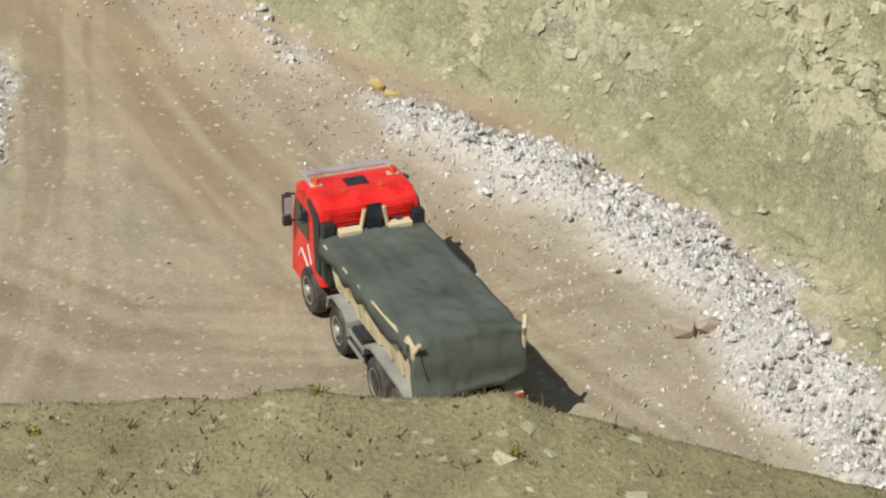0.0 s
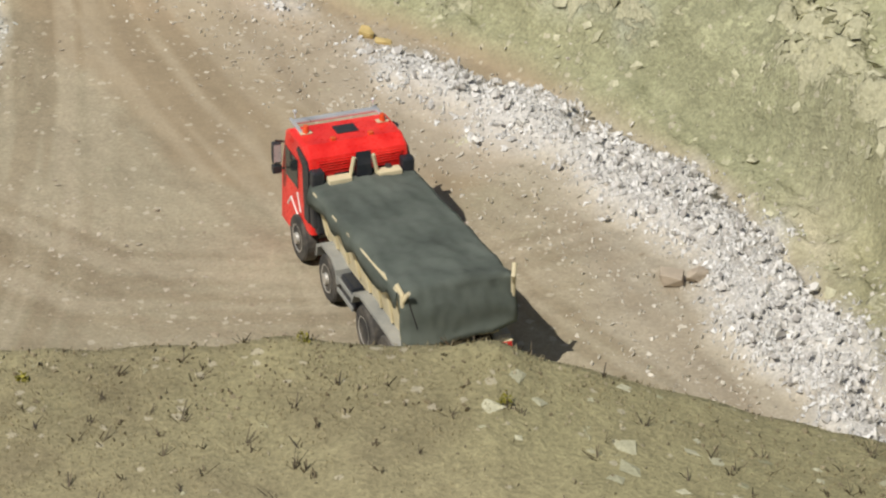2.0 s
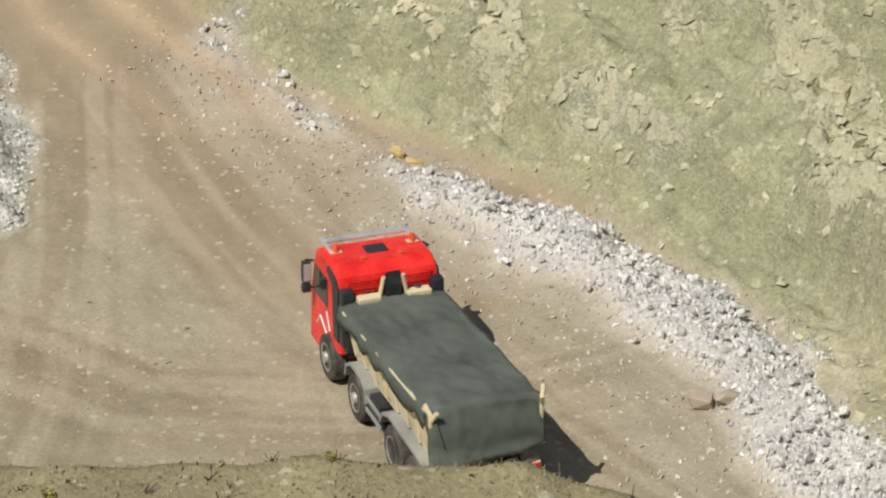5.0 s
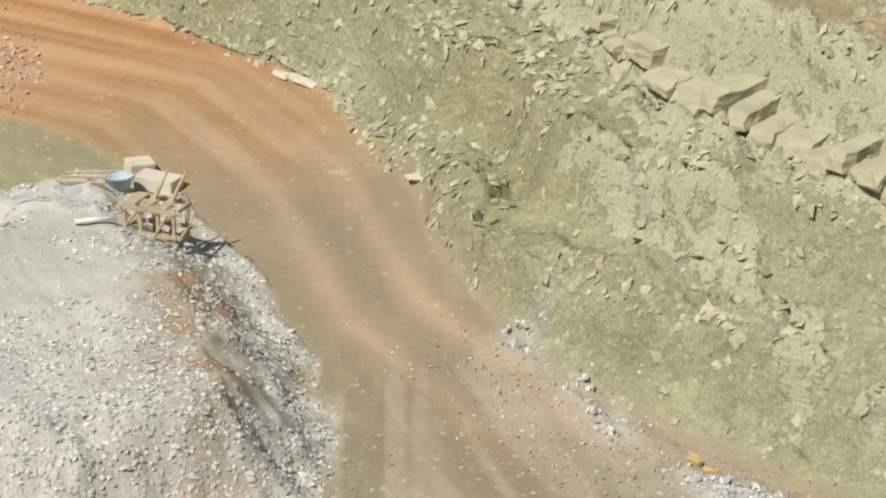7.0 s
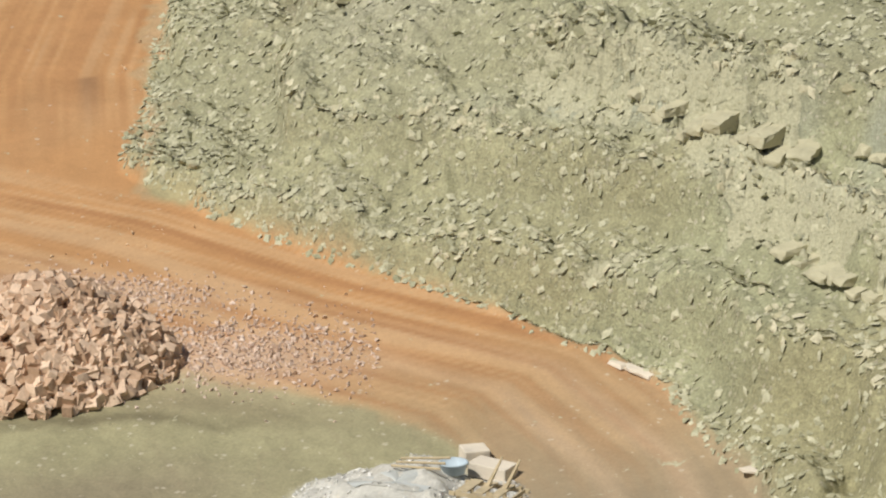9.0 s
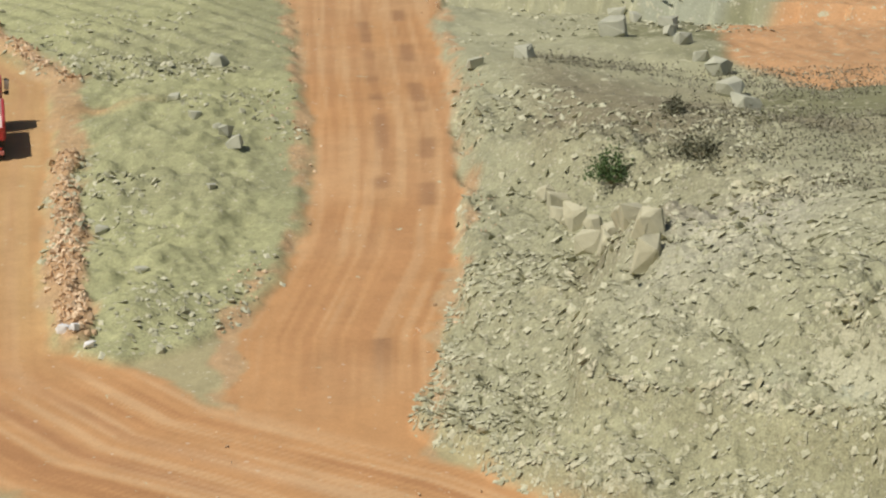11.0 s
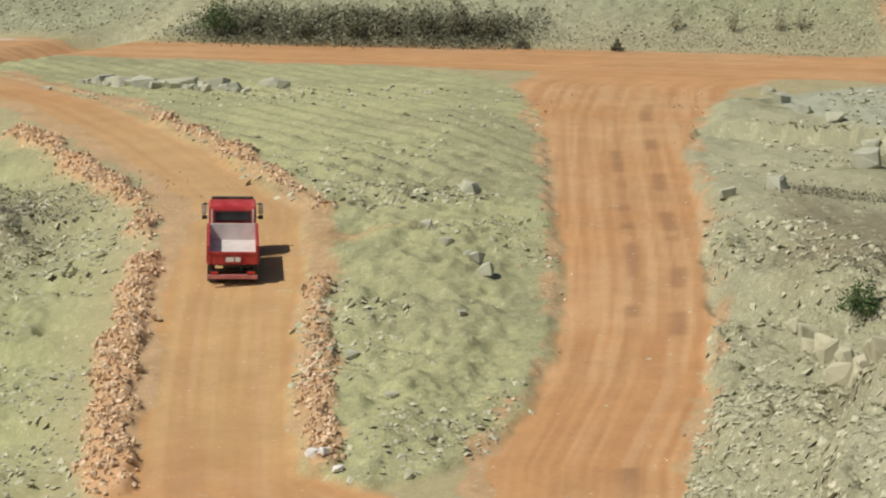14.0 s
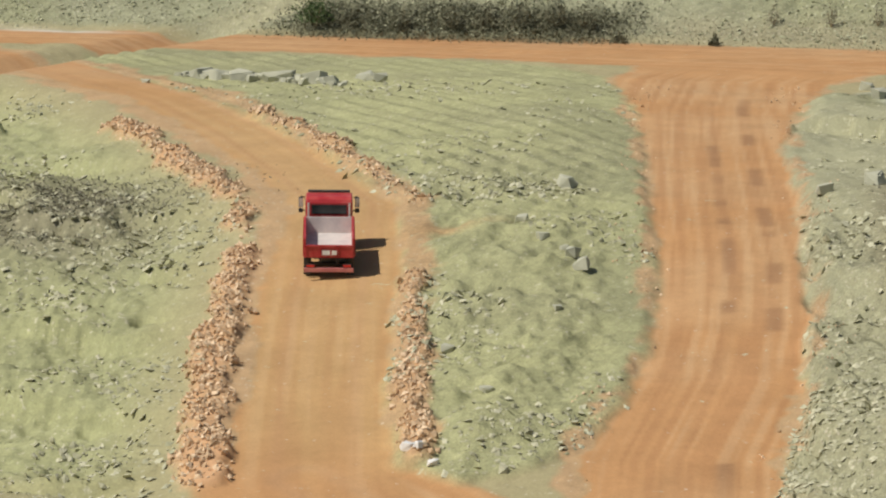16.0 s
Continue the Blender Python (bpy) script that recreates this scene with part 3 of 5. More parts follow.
    names = [("ground", "brown trodden earth of the quarry floor and rims, strewn with chips", "ground"),
             ("road", "ochre dusty haul road with darker wheel tracks", "road"),
             ("rock_face", "sloping olive and khaki shale quarry face with pale broken ledges", "rock face"),
             ("spoil_heap_ground", "levelled grey heap of crushed stone beside the haul road", "spoil heap"),
             ("rubble_bank_ground", "low bank of white broken stone along the foot of the face", "rubble bank"),
             ("island_ground", "sage green spoil between the two ramps, graded and stony", "ground"),
             ("spoil_slope", "long sage green slope of dumped shale beyond the upper road", "spoil slope"),
             ("hillside", "olive brown hillside bench with dry weeds", "hillside")]
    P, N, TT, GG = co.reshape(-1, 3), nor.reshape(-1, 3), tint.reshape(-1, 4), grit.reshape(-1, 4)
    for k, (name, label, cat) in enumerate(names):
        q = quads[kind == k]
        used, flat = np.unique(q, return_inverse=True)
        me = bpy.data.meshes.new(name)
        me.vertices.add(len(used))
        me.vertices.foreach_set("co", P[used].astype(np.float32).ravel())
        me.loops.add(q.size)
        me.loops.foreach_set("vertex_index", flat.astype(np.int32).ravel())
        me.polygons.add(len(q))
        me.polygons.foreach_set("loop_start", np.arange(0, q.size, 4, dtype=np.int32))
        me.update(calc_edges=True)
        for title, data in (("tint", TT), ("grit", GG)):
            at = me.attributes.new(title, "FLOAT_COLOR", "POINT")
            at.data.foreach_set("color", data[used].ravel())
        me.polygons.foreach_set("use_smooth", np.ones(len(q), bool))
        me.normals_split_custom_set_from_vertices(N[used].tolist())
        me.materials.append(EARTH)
        tagged(new(name, me), label, cat, kind="structure")


ground_sheet()


# ---- tools for things ----
def part(name, bm, mat, parent=None, label="", smooth=False):
    """Links a bmesh as one mesh object, under a thing or a part if one is given."""
    me = bpy.data.meshes.new(name)
    bm.to_mesh(me)
    bm.free()
    me.materials.append(mat)
    if smooth == "sharp":
        for p in me.polygons:
            p.use_smooth = True
        me.set_sharp_from_angle(angle=radians(28))
    elif smooth:
        for p in me.polygons:
            p.use_smooth = True
    ob = new(name, me)
    if parent is not None:
        ob.parent = parent
    if label:
        ob["label"] = label
    return ob


def block(bm, x0, x1, y0, y1, z0, z1, bevel=0.0, taper=None):
    """A box between limits, with bevelled edges; taper shrinks the top in x and y."""
    made = bmesh.ops.create_cube(bm, size=1)["verts"]
    for v in made:
        top = v.co.z > 0
        k = taper if taper and top else (1, 1)
        v.co = Vector(((x0 + x1) / 2 + v.co.x * (x1 - x0) * k[0], (y0 + y1) / 2 + v.co.y * (y1 - y0) * k[1], z1 if top else z0))
    if bevel:
        edges = list({e for v in made for e in v.link_edges})
        bmesh.ops.bevel(bm, geom=edges, offset=bevel, segments=2, affect="EDGES", profile=0.6)


def rod(bm, a, b, r, seg=8, r2=None):
    """A round bar from a to b."""
    a, b = Vector(a), Vector(b)
    d = b - a
    m = Matrix.Translation((a + b) / 2) @ d.to_track_quat("Z", "Y").to_matrix().to_4x4()
    bmesh.ops.create_cone(bm, cap_ends=True, segments=seg, radius1=r, radius2=r if r2 is None else r2, depth=d.length, matrix=m)


def sweep_profile(bm, pts, x0, x1):
    """A solid from a side outline (y, z), drawn out across x."""
    lo = [bm.verts.new((x0, y, z)) for y, z in pts]
    hi = [bm.verts.new((x1, y, z)) for y, z in pts]
    n = len(pts)
    bm.faces.new(lo)
    bm.faces.new(hi[::-1])
    for i in range(n):
        bm.faces.new((lo[i], hi[i], hi[(i + 1) % n], lo[(i + 1) % n]))
    bmesh.ops.recalc_face_normals(bm, faces=bm.faces)


def ring(bm, c, axis_x, radii, seg=24):
    """A lathed ring about the x axis through c: (offset along x, radius) pairs."""
    loops = []
    for dx, r in radii:
        loops.append([bm.verts.new((c[0] + axis_x * dx, c[1] + r * math.cos(2 * math.pi * k / seg), c[2] + r * math.sin(2 * math.pi * k / seg))) for k in range(seg)])
    for a, b in zip(loops, loops[1:]):
        for k in range(seg):
            bm.faces.new((a[k], a[(k + 1) % seg], b[(k + 1) % seg], b[k]))
    bm.faces.new(loops[0][::-1])
    bm.faces.new(loops[-1])
    bmesh.ops.recalc_face_normals(bm, faces=bm.faces)


def thing(name, m, label, category, group="", kind=""):
    ob = new(name)
    ob.empty_display_size = 0.3
    ob.matrix_world = m
    return tagged(ob, label, category, group, kind)


def level(x, y):
    return float(land(np.array([float(x)]), np.array([float(y)]))[0][0])


def worn(name, colour, rough, dust=0.35, dust_colour=(0.42, 0.34, 0.24), metal=0.0, scale=5.0, relief=0.0, spread=0.25):
    """Paint, metal or plastic with dust, stains and a little relief."""
    m, nodes, links, bsdf = material(name, rough, metal)
    big = grain(nodes, links, scale * 0.35, 4, 0.6)
    small = grain(nodes, links, scale * 3, 4, 0.65)
    c = mixed(nodes, links, "MULTIPLY", 1.0, (*colour, 1), ramped(nodes, links, big, (0.25, 1 - spread), (0.75, 1 + spread)))
    d = mixed(nodes, links, "MULTIPLY", 1.0, ramped(nodes, links, big, (0.42, 0.0), (0.75, 1.0)), ramped(nodes, links, small, (0.3, 0.25), (0.7, 1.0)))
    c = mixed(nodes, links, "MIX", mixed(nodes, links, "MULTIPLY", 1.0, d, (dust, dust, dust, 1)), c, (*dust_colour, 1))
    links.new(c, bsdf.inputs["Base Color"])
    links.new(ramped(nodes, links, small, (0.3, max(rough - 0.12, 0.03)), (0.7, min(rough + 0.15, 1.0))), bsdf.inputs["Roughness"])
    if relief:
        bump = node(nodes, "ShaderNodeBump", Strength=relief, Distance=0.05)
        links.new(big, bump.inputs["Height"])
        links.new(bump.outputs[0], bsdf.inputs["Normal"])
    return m


RED = worn("red_paint", (0.78, 0.022, 0.018), 0.32, 0.12)
DARK_RED = worn("faded_red_paint", (0.42, 0.025, 0.03), 0.4, 0.3)
CREAM = worn("cream_paint", (0.66, 0.58, 0.38), 0.5, 0.35)
TARP = worn("tarpaulin", (0.195, 0.225, 0.195), 0.85, 0.5, (0.30, 0.32, 0.28), scale=2.0, relief=0.5, spread=0.3)
CHASSIS = worn("dusty_grey_paint", (0.27, 0.275, 0.26), 0.6, 0.5, (0.36, 0.32, 0.25))
DARK = worn("dark_trim", (0.018, 0.022, 0.03), 0.45, 0.12)
RUBBER = worn("tyre_rubber", (0.035, 0.034, 0.033), 0.85, 0.75, (0.27, 0.23, 0.18))
RIM = worn("rim_steel", (0.50, 0.49, 0.46), 0.4, 0.4, metal=0.5)
CHROME = worn("bright_steel", (0.74, 0.75, 0.77), 0.35, 0.2, metal=0.6)
GLASS = worn("dark_glass", (0.02, 0.028, 0.03), 0.08, 0.08)
LENS = worn("red_lens", (0.55, 0.02, 0.02), 0.2, 0.1)
AMBER = worn("amber_lens", (0.7, 0.10, 0.03), 0.2, 0.05)
WHITE = worn("white_paint", (0.74, 0.73, 0.70), 0.5, 0.3)
BED_WHITE = worn("worn_bed_steel", (0.62, 0.58, 0.55), 0.45, 0.35)
WOOD = worn("bare_timber", (0.50, 0.41, 0.26), 0.8, 0.4, (0.40, 0.32, 0.22), scale=8)
BLUE = worn("pale_blue_plastic", (0.42, 0.51, 0.57), 0.45, 0.3, (0.55, 0.55, 0.52))
BLACK = worn("black_plastic", (0.02, 0.02, 0.022), 0.4, 0.15)
SLAB = worn("cut_limestone", (0.68, 0.61, 0.50), 0.85, 0.4, scale=3, relief=0.3)
PALE_ROCK = worn("pale_ledge_rock", (0.47, 0.44, 0.30), 0.9, 0.6, (0.34, 0.315, 0.205), scale=4, relief=0.9)
GREY_ROCK = worn("sage_boulder_rock", (0.42, 0.415, 0.315), 0.9, 0.4, (0.34, 0.335, 0.235), scale=2.5, relief=0.8)
BROWN_ROCK = worn("brown_rock", (0.44, 0.37, 0.29), 0.9, 0.4, scale=4, relief=0.5)
WATER = worn("muddy_water", (0.46, 0.48, 0.46), 0.35, 0.4, (0.46, 0.45, 0.40), scale=1.5)
YELLOW = worn("yellow_clay", (0.62, 0.47, 0.20), 0.9, 0.3)


def leaf_material(name, a, b):
    m, nodes, links, bsdf = material(name, 0.75)
    r = nodes.new("ShaderNodeNewGeometry").outputs["Random Per Island"]
    links.new(ramped(nodes, links, r, (0.0, a), (1.0, b)), bsdf.inputs["Base Color"])
    return m


LEAF = leaf_material("green_leaves", (0.03, 0.06, 0.015), (0.10, 0.16, 0.045))
SCRUB = leaf_material("dark_scrub", (0.06, 0.065, 0.035), (0.20, 0.19, 0.11))
STRAW = leaf_material("dry_stalks", (0.14, 0.11, 0.06), (0.38, 0.33, 0.19))
DEADWEED = leaf_material("dead_weeds", (0.03, 0.024, 0.015), (0.13, 0.10, 0.06))
GREYGRASS = leaf_material("grey_grass", (0.13, 0.12, 0.08), (0.27, 0.25, 0.17))

rng = np.random.default_rng(7)


# ---- loose stone, scattered by zone ----
def chunk_shapes(kind, count=6):
    """Unit stones: jittered icosahedra or knocked-off cubes."""
    out = []
    for k in range(count):
        bm = bmesh.new()
        if kind == "cube":
            bmesh.ops.create_cube(bm, size=1.0)
            jit = 0.10
        elif kind == "chip":
            for p in ((0.62, 0, 0), (-0.62, 0, 0), (0, 0.55, 0), (0, -0.55, 0), (0.1, 0.1, 0.5), (-0.1, 0, -0.5)):
                bm.verts.new(p)
            bmesh.ops.convex_hull(bm, input=bm.verts)
            jit = 0.17
        else:
            bmesh.ops.create_icosphere(bm, subdivisions=1, radius=0.6)
            jit = 0.20
        for v in bm.verts:
            v.co += Vector(rng.uniform(-jit, jit, 3))
        bmesh.ops.triangulate(bm, faces=bm.faces)
        bm.verts.ensure_lookup_table()
        out.append((np.array([v.co[:] for v in bm.verts]), np.array([[v.index for v in f.verts] for f in bm.faces])))
        bm.free()
    return out


ROUGH, CUBES, CHIPS = chunk_shapes("rough"), chunk_shapes("cube"), chunk_shapes("chip", 10)


def turns(n, tilt=3.2, normals=None):
    """Random turns: any heading, tilted up to tilt radians; laid on normals if they are given."""
    a, b, c = rng.uniform(0, 2 * np.pi, n), rng.uniform(-tilt, tilt, n), rng.uniform(-tilt, tilt, n)
    o, l = np.zeros(n), np.ones(n)
    rz = np.stack([np.cos(a), -np.sin(a), o, np.sin(a), np.cos(a), o, o, o, l], -1).reshape(n, 3, 3)
    rx = np.stack([l, o, o, o, np.cos(b), -np.sin(b), o, np.sin(b), np.cos(b)], -1).reshape(n, 3, 3)
    ry = np.stack([np.cos(c), o, np.sin(c), o, l, o, -np.sin(c), o, np.cos(c)], -1).reshape(n, 3, 3)
    r = rx @ ry @ rz
    if normals is not None:
        u = np.cross(normals, np.array([0.0, 1.0, 0.0]))
        u /= np.linalg.norm(u, axis=1, keepdims=True)
        v = np.cross(normals, u)
        r = np.stack([u, v, normals], -1) @ r
    return r


def mesh_of(name, verts, tris, mat, smooth=False):
    me = bpy.data.meshes.new(name)
    me.vertices.add(len(verts))
    me.vertices.foreach_set("co", np.asarray(verts, np.float32).ravel())
    n = tris.shape[1]
    me.loops.add(tris.size)
    me.loops.foreach_set("vertex_index", tris.astype(np.int32).ravel())
    me.polygons.add(len(tris))
    me.polygons.foreach_set("loop_start", np.arange(0, tris.size, n, dtype=np.int32))
    me.update(calc_edges=True)
    me.polygons.foreach_set("use_smooth", np.full(len(tris), smooth))
    me.update()
    me.materials.append(mat)
    return me


def heap_of(name, at, size, turn, mat, shapes, label, category, parent=None):
    """Many stones joined into one object."""
    verts, tris, base = [], [], 0
    which = rng.integers(0, len(shapes), len(at))
    for k, (sv, st) in enumerate(shapes):
        w = which == k
        if not w.any():
            continue
        p = np.einsum("nij,nvj->nvi", turn[w], sv[None] * size[w][:, None, :]) + at[w][:, None, :]
        n = len(p)
        tris.append((st[None] + (np.arange(n) * len(sv))[:, None, None] + base).reshape(-1, 3))
        verts.append(p.reshape(-1, 3))
        base += n * len(sv)
    ob = new(name, mesh_of(name, np.concatenate(verts), np.concatenate(tris), mat))
    if parent is not None:
        ob.parent = parent
        ob["kind"] = "stuff"
        return ob
    return tagged(ob, label, category, kind="stuff")


def ground_normals(x, y):
    e = 0.15
    z, zx, zy = land(x, y)[0], land(x + e, y)[0], land(x, y + e)[0]
    n = np.stack([-(zx - z) / e, -(zy - z) / e, np.ones_like(z)], -1)
    return z, n / np.linalg.norm(n, axis=1, keepdims=True)


def stone_sizes(n, least, most, power=2.2, flat=(0.45, 0.9)):
    s = least + (most - least) * rng.uniform(0, 1, n) ** power
    return np.stack([s * rng.uniform(0.8, 1.25, n), s * rng.uniform(0.7, 1.1, n), s * rng.uniform(*flat, n)], -1)


def strew(name, x, y, chance, most, sizes, mat, label, category, shapes=CHIPS, tilt=3.2, sink=0.25, laid=False):
    """Scatters up to so many stones where chance says."""
    keep = np.flatnonzero(rng.uniform(0, 1, len(x)) < chance)[:most]
    x, y = x[keep], y[keep]
    size = stone_sizes(len(x), *sizes)
    z, nor = ground_normals(x, y)
    at = np.stack([x, y, z], -1) + nor * (size[:, 2] * (0.5 - sink))[:, None]
    return heap_of(name, at, size, turns(len(x), tilt, nor if laid else None), mat, shapes, label, category), at, size


def field(n, y0, y1, yaw0, yaw1):
    a = np.radians(rng.uniform(yaw0, yaw1, n))
    r = np.sqrt(rng.uniform(y0 ** 2, y1 ** 2, n))
    return -np.sin(a) * r, np.cos(a) * r


RUBBLE_BANK = bpy.data.objects["rubble_bank_ground"]

x, y = field(190000, 46, 80, -12, 10)
z, zone = land(x, y)
_, at, size = strew("white_rubble", x, y, zone["berm"] * (1 - 0.75 * step(66.5, 69.5, y)) * (x > -7), 26000, (0.035, 0.18, 2.6, (0.3, 0.7)), WHITE_STONE,
                    "white and grey broken stone rubble heaped along the face", "rubble")
fringe = np.clip(in_band(x, y, [(p[0] - 0.8, p[1] - 0.4, p[2] + 1.5) for p in BERM], 1.2, 0.6, 61) - zone["berm"], 0, 1)
strew("rubble_fringe", x, y, fringe * 0.3, 3600, (0.03, 0.15, 3.0, (0.2, 0.5)), stone_material("dusty_stone", (0.40, 0.36, 0.29), (0.66, 0.62, 0.54)), "small pale stones spilt beside the rubble bank", "stones")
floor = zone["flat"] * (1 - zone["berm"]) * (1 - zone["heap"])
lanes = np.clip(0.05 + 2.6 * soft_noise(x, y, 4, 3, 62), 0, 1)
strew("floor_chips", x, y, floor * lanes * 0.2, 2600, (0.02, 0.17, 4.5, (0.12, 0.28)), stone_material("buff_chips", (0.34, 0.28, 0.20), (0.52, 0.46, 0.37)),
      "buff and pale stone chips pressed into the pit floor", "stones", tilt=0.3, sink=0.3)

x, y = field(100000, 60, 86, 7, 20)
z, zone = land(x, y)
edge = zone["heap"] * np.clip(0.35 + 2.4 * soft_noise(x, y, 3.2, 3, 63) + 0.5 * step(-17, -13, x), 0.04, 1)
strew("grey_rubble", x, y, edge * 0.85, 26000, (0.03, 0.17, 2.6, (0.25, 0.55)), GREY_STONE, "pale grey crushed stone on the spoil heap", "rubble", tilt=0.5, laid=True)

x, y = field(230000, 52, 125, -12, 21)
z, zone = land(x, y)
clump = np.clip(-0.1 + 3.2 * soft_noise(x, y, 5.5, 4, 64), 0, 1)
foot = np.exp(-np.maximum(zone["s"], 0) / 1.6) * step(74, 84, y)
strew("face_rubble", x, y, (zone["face"] * (0.06 + 0.40 * clump + 0.25 * zone["outcrop"] + 0.2 * step(86, 96, y)) + 0.75 * foot * (zone["s"] > 0)), 34000, (0.05, 0.36, 3.0, (0.18, 0.45)), SAGE_STONE,
      "loose khaki shale slabs and chips on the quarry face", "rubble", tilt=0.35, laid=True)
shelf = step(0.50, 0.60, zone["bed"]) * (1 - step(0.80, 0.95, zone["bed"]))
strew("ledge_spall", x, y, zone["face"] * shelf * np.clip(0.1 + 3 * soft_noise(x, y, 4, 3, 65), 0, 1) * 0.25, 2600, (0.08, 0.42, 2.6, (0.2, 0.45)), stone_material("pale_spall", (0.42, 0.39, 0.25), (0.60, 0.56, 0.40)),
      "pale flat blocks breaking from the bedded ledges", "rubble", tilt=0.5, laid=True)

x, y = field(230000, 98, 205, 12, 33)
z, zone = land(x, y)
lumps = np.clip(0.12 + 2.2 * soft_noise(x, y, 7, 3, 66), 0, 1)
strew("island_stones", x, y, zone["isl"] * lumps * (1 - 0.75 * step(148, 162, y)) * 0.6, 20000, (0.05, 0.42, 4.2, (0.2, 0.55)), SAGE_STONE, "sage green broken stone over the spoil between the ramps", "stones", tilt=0.6, laid=True)
strew("bank_stones", x, y, (zone["low"] + zone["upper"] * 0.7 + zone["face"] * 0.8 * (y > 103)) * lumps * 0.5, 16000, (0.06, 0.45, 3.8, (0.2, 0.55)), SAGE_STONE, "sage grey broken stone on the banks beside the ramps", "stones", tilt=0.6, laid=True)
strew("ramp_rubble", x, y, zone["ramp"] * 0.9 * (1 - zone["road"] * 0.6), 9000, (0.07, 0.36, 2.2, (0.4, 0.9)), OCHRE_STONE, "ochre broken stone kerb piled along the ramp", "rubble")
d_r, _, side_r = off_line(x, y, ROAD_RIGHT)
rim = np.exp(-((d_r - 4.4) / 0.9) ** 2) * (y < 200)
strew("roadside_chips", x, y, rim * 0.10 * np.clip(0.5 + 2 * soft_noise(x, y, 5, 2, 69), 0, 1) * (zone["isl"] + zone["face"] + zone["road"] > 0.2), 1800, (0.04, 0.22, 3.0), OCHRE_STONE, "small ochre stones along the road edges", "stones")

x, y = field(190000, 222, 275, 10, 33)
z, zone = land(x, y)
strew("slope_shale", x, y, zone["spoil"] * (0.3 + 0.5 * soft_noise(x, y, 9, 3, 67)) * (1 - zone["red"]) * (1 - 0.93 * np.exp(-((y - foot_of(x, y) - (3 + (x + 114))) / 2.6) ** 4)) * 0.9, 46000, (0.07, 0.36, 2.6, (0.3, 0.7)), stone_material("slope_shale_stone", (0.28, 0.285, 0.175), (0.47, 0.465, 0.315)),
      "dumped sage green shale fragments covering the far slope", "rubble", tilt=0.7, laid=True)

# the largest stones of the rubble bank, one by one
stone_meshes = []
for k, (sv, st) in enumerate(ROUGH):
    stone_meshes.append(mesh_of("stone", sv, st, stone_material("bank_stone", (0.40, 0.38, 0.36), (0.76, 0.74, 0.70), False) if k == 0 else stone_meshes[0].materials[0]))
big = np.argsort(-size[:, 0])[:220]
for k, i in enumerate(big):
    s = new("stone", stone_meshes[k % len(stone_meshes)])
    s.parent = RUBBLE_BANK
    s.location = at[i] + np.array((0.12, -0.1, 0.10))
    s.rotation_euler = rng.uniform(0, 6.28, 3)
    s.scale = size[i] * 0.9


# ---- rocks ----
def boulder(name, x, y, size, mat, label, category="boulder", turn=0.0, sink=0.25, group="", seed=0, z=None):
    """A weathered angular block with knocked edges."""
    bm = bmesh.new()
    own = random.Random(seed)
    for k in range(8):
        p = Vector((k % 2, k // 2 % 2, k // 4)) * 0.86 - Vector((0.43, 0.43, 0.43))
        bm.verts.new(p + Vector((own.uniform(-0.3, 0.1), own.uniform(-0.25, 0.15), own.uniform(-0.25, 0.15))) * (1 if p.x > 0 else -1))
    for k in range(9):
        p = Vector((own.uniform(-1, 1), own.uniform(-1, 1), own.uniform(-1, 1))).normalized() * own.uniform(0.5, 0.6)
        bm.verts.new(p)
    made = bmesh.ops.convex_hull(bm, input=bm.verts)
    bmesh.ops.delete(bm, geom=[v for v in bm.verts if not v.link_faces], context="VERTS")
    bmesh.ops.bevel(bm, geom=list(bm.edges), offset=0.02, segments=1, affect="EDGES")
    for v in bm.verts:
        v.co += 0.07 * noise.noise_vector(v.co * 4 + Vector((seed, 0, 0)))
        v.co = Vector((v.co.x * size[0], v.co.y * size[1], (v.co.z + 0.5) * size[2]))
    ob = part(name, bm, mat)
    ob.location = (x, y, (level(x, y) if z is None else z) - sink * size[2])
    ob.rotation_euler = (0, 0, turn)
    return tagged(ob, label, category, group)


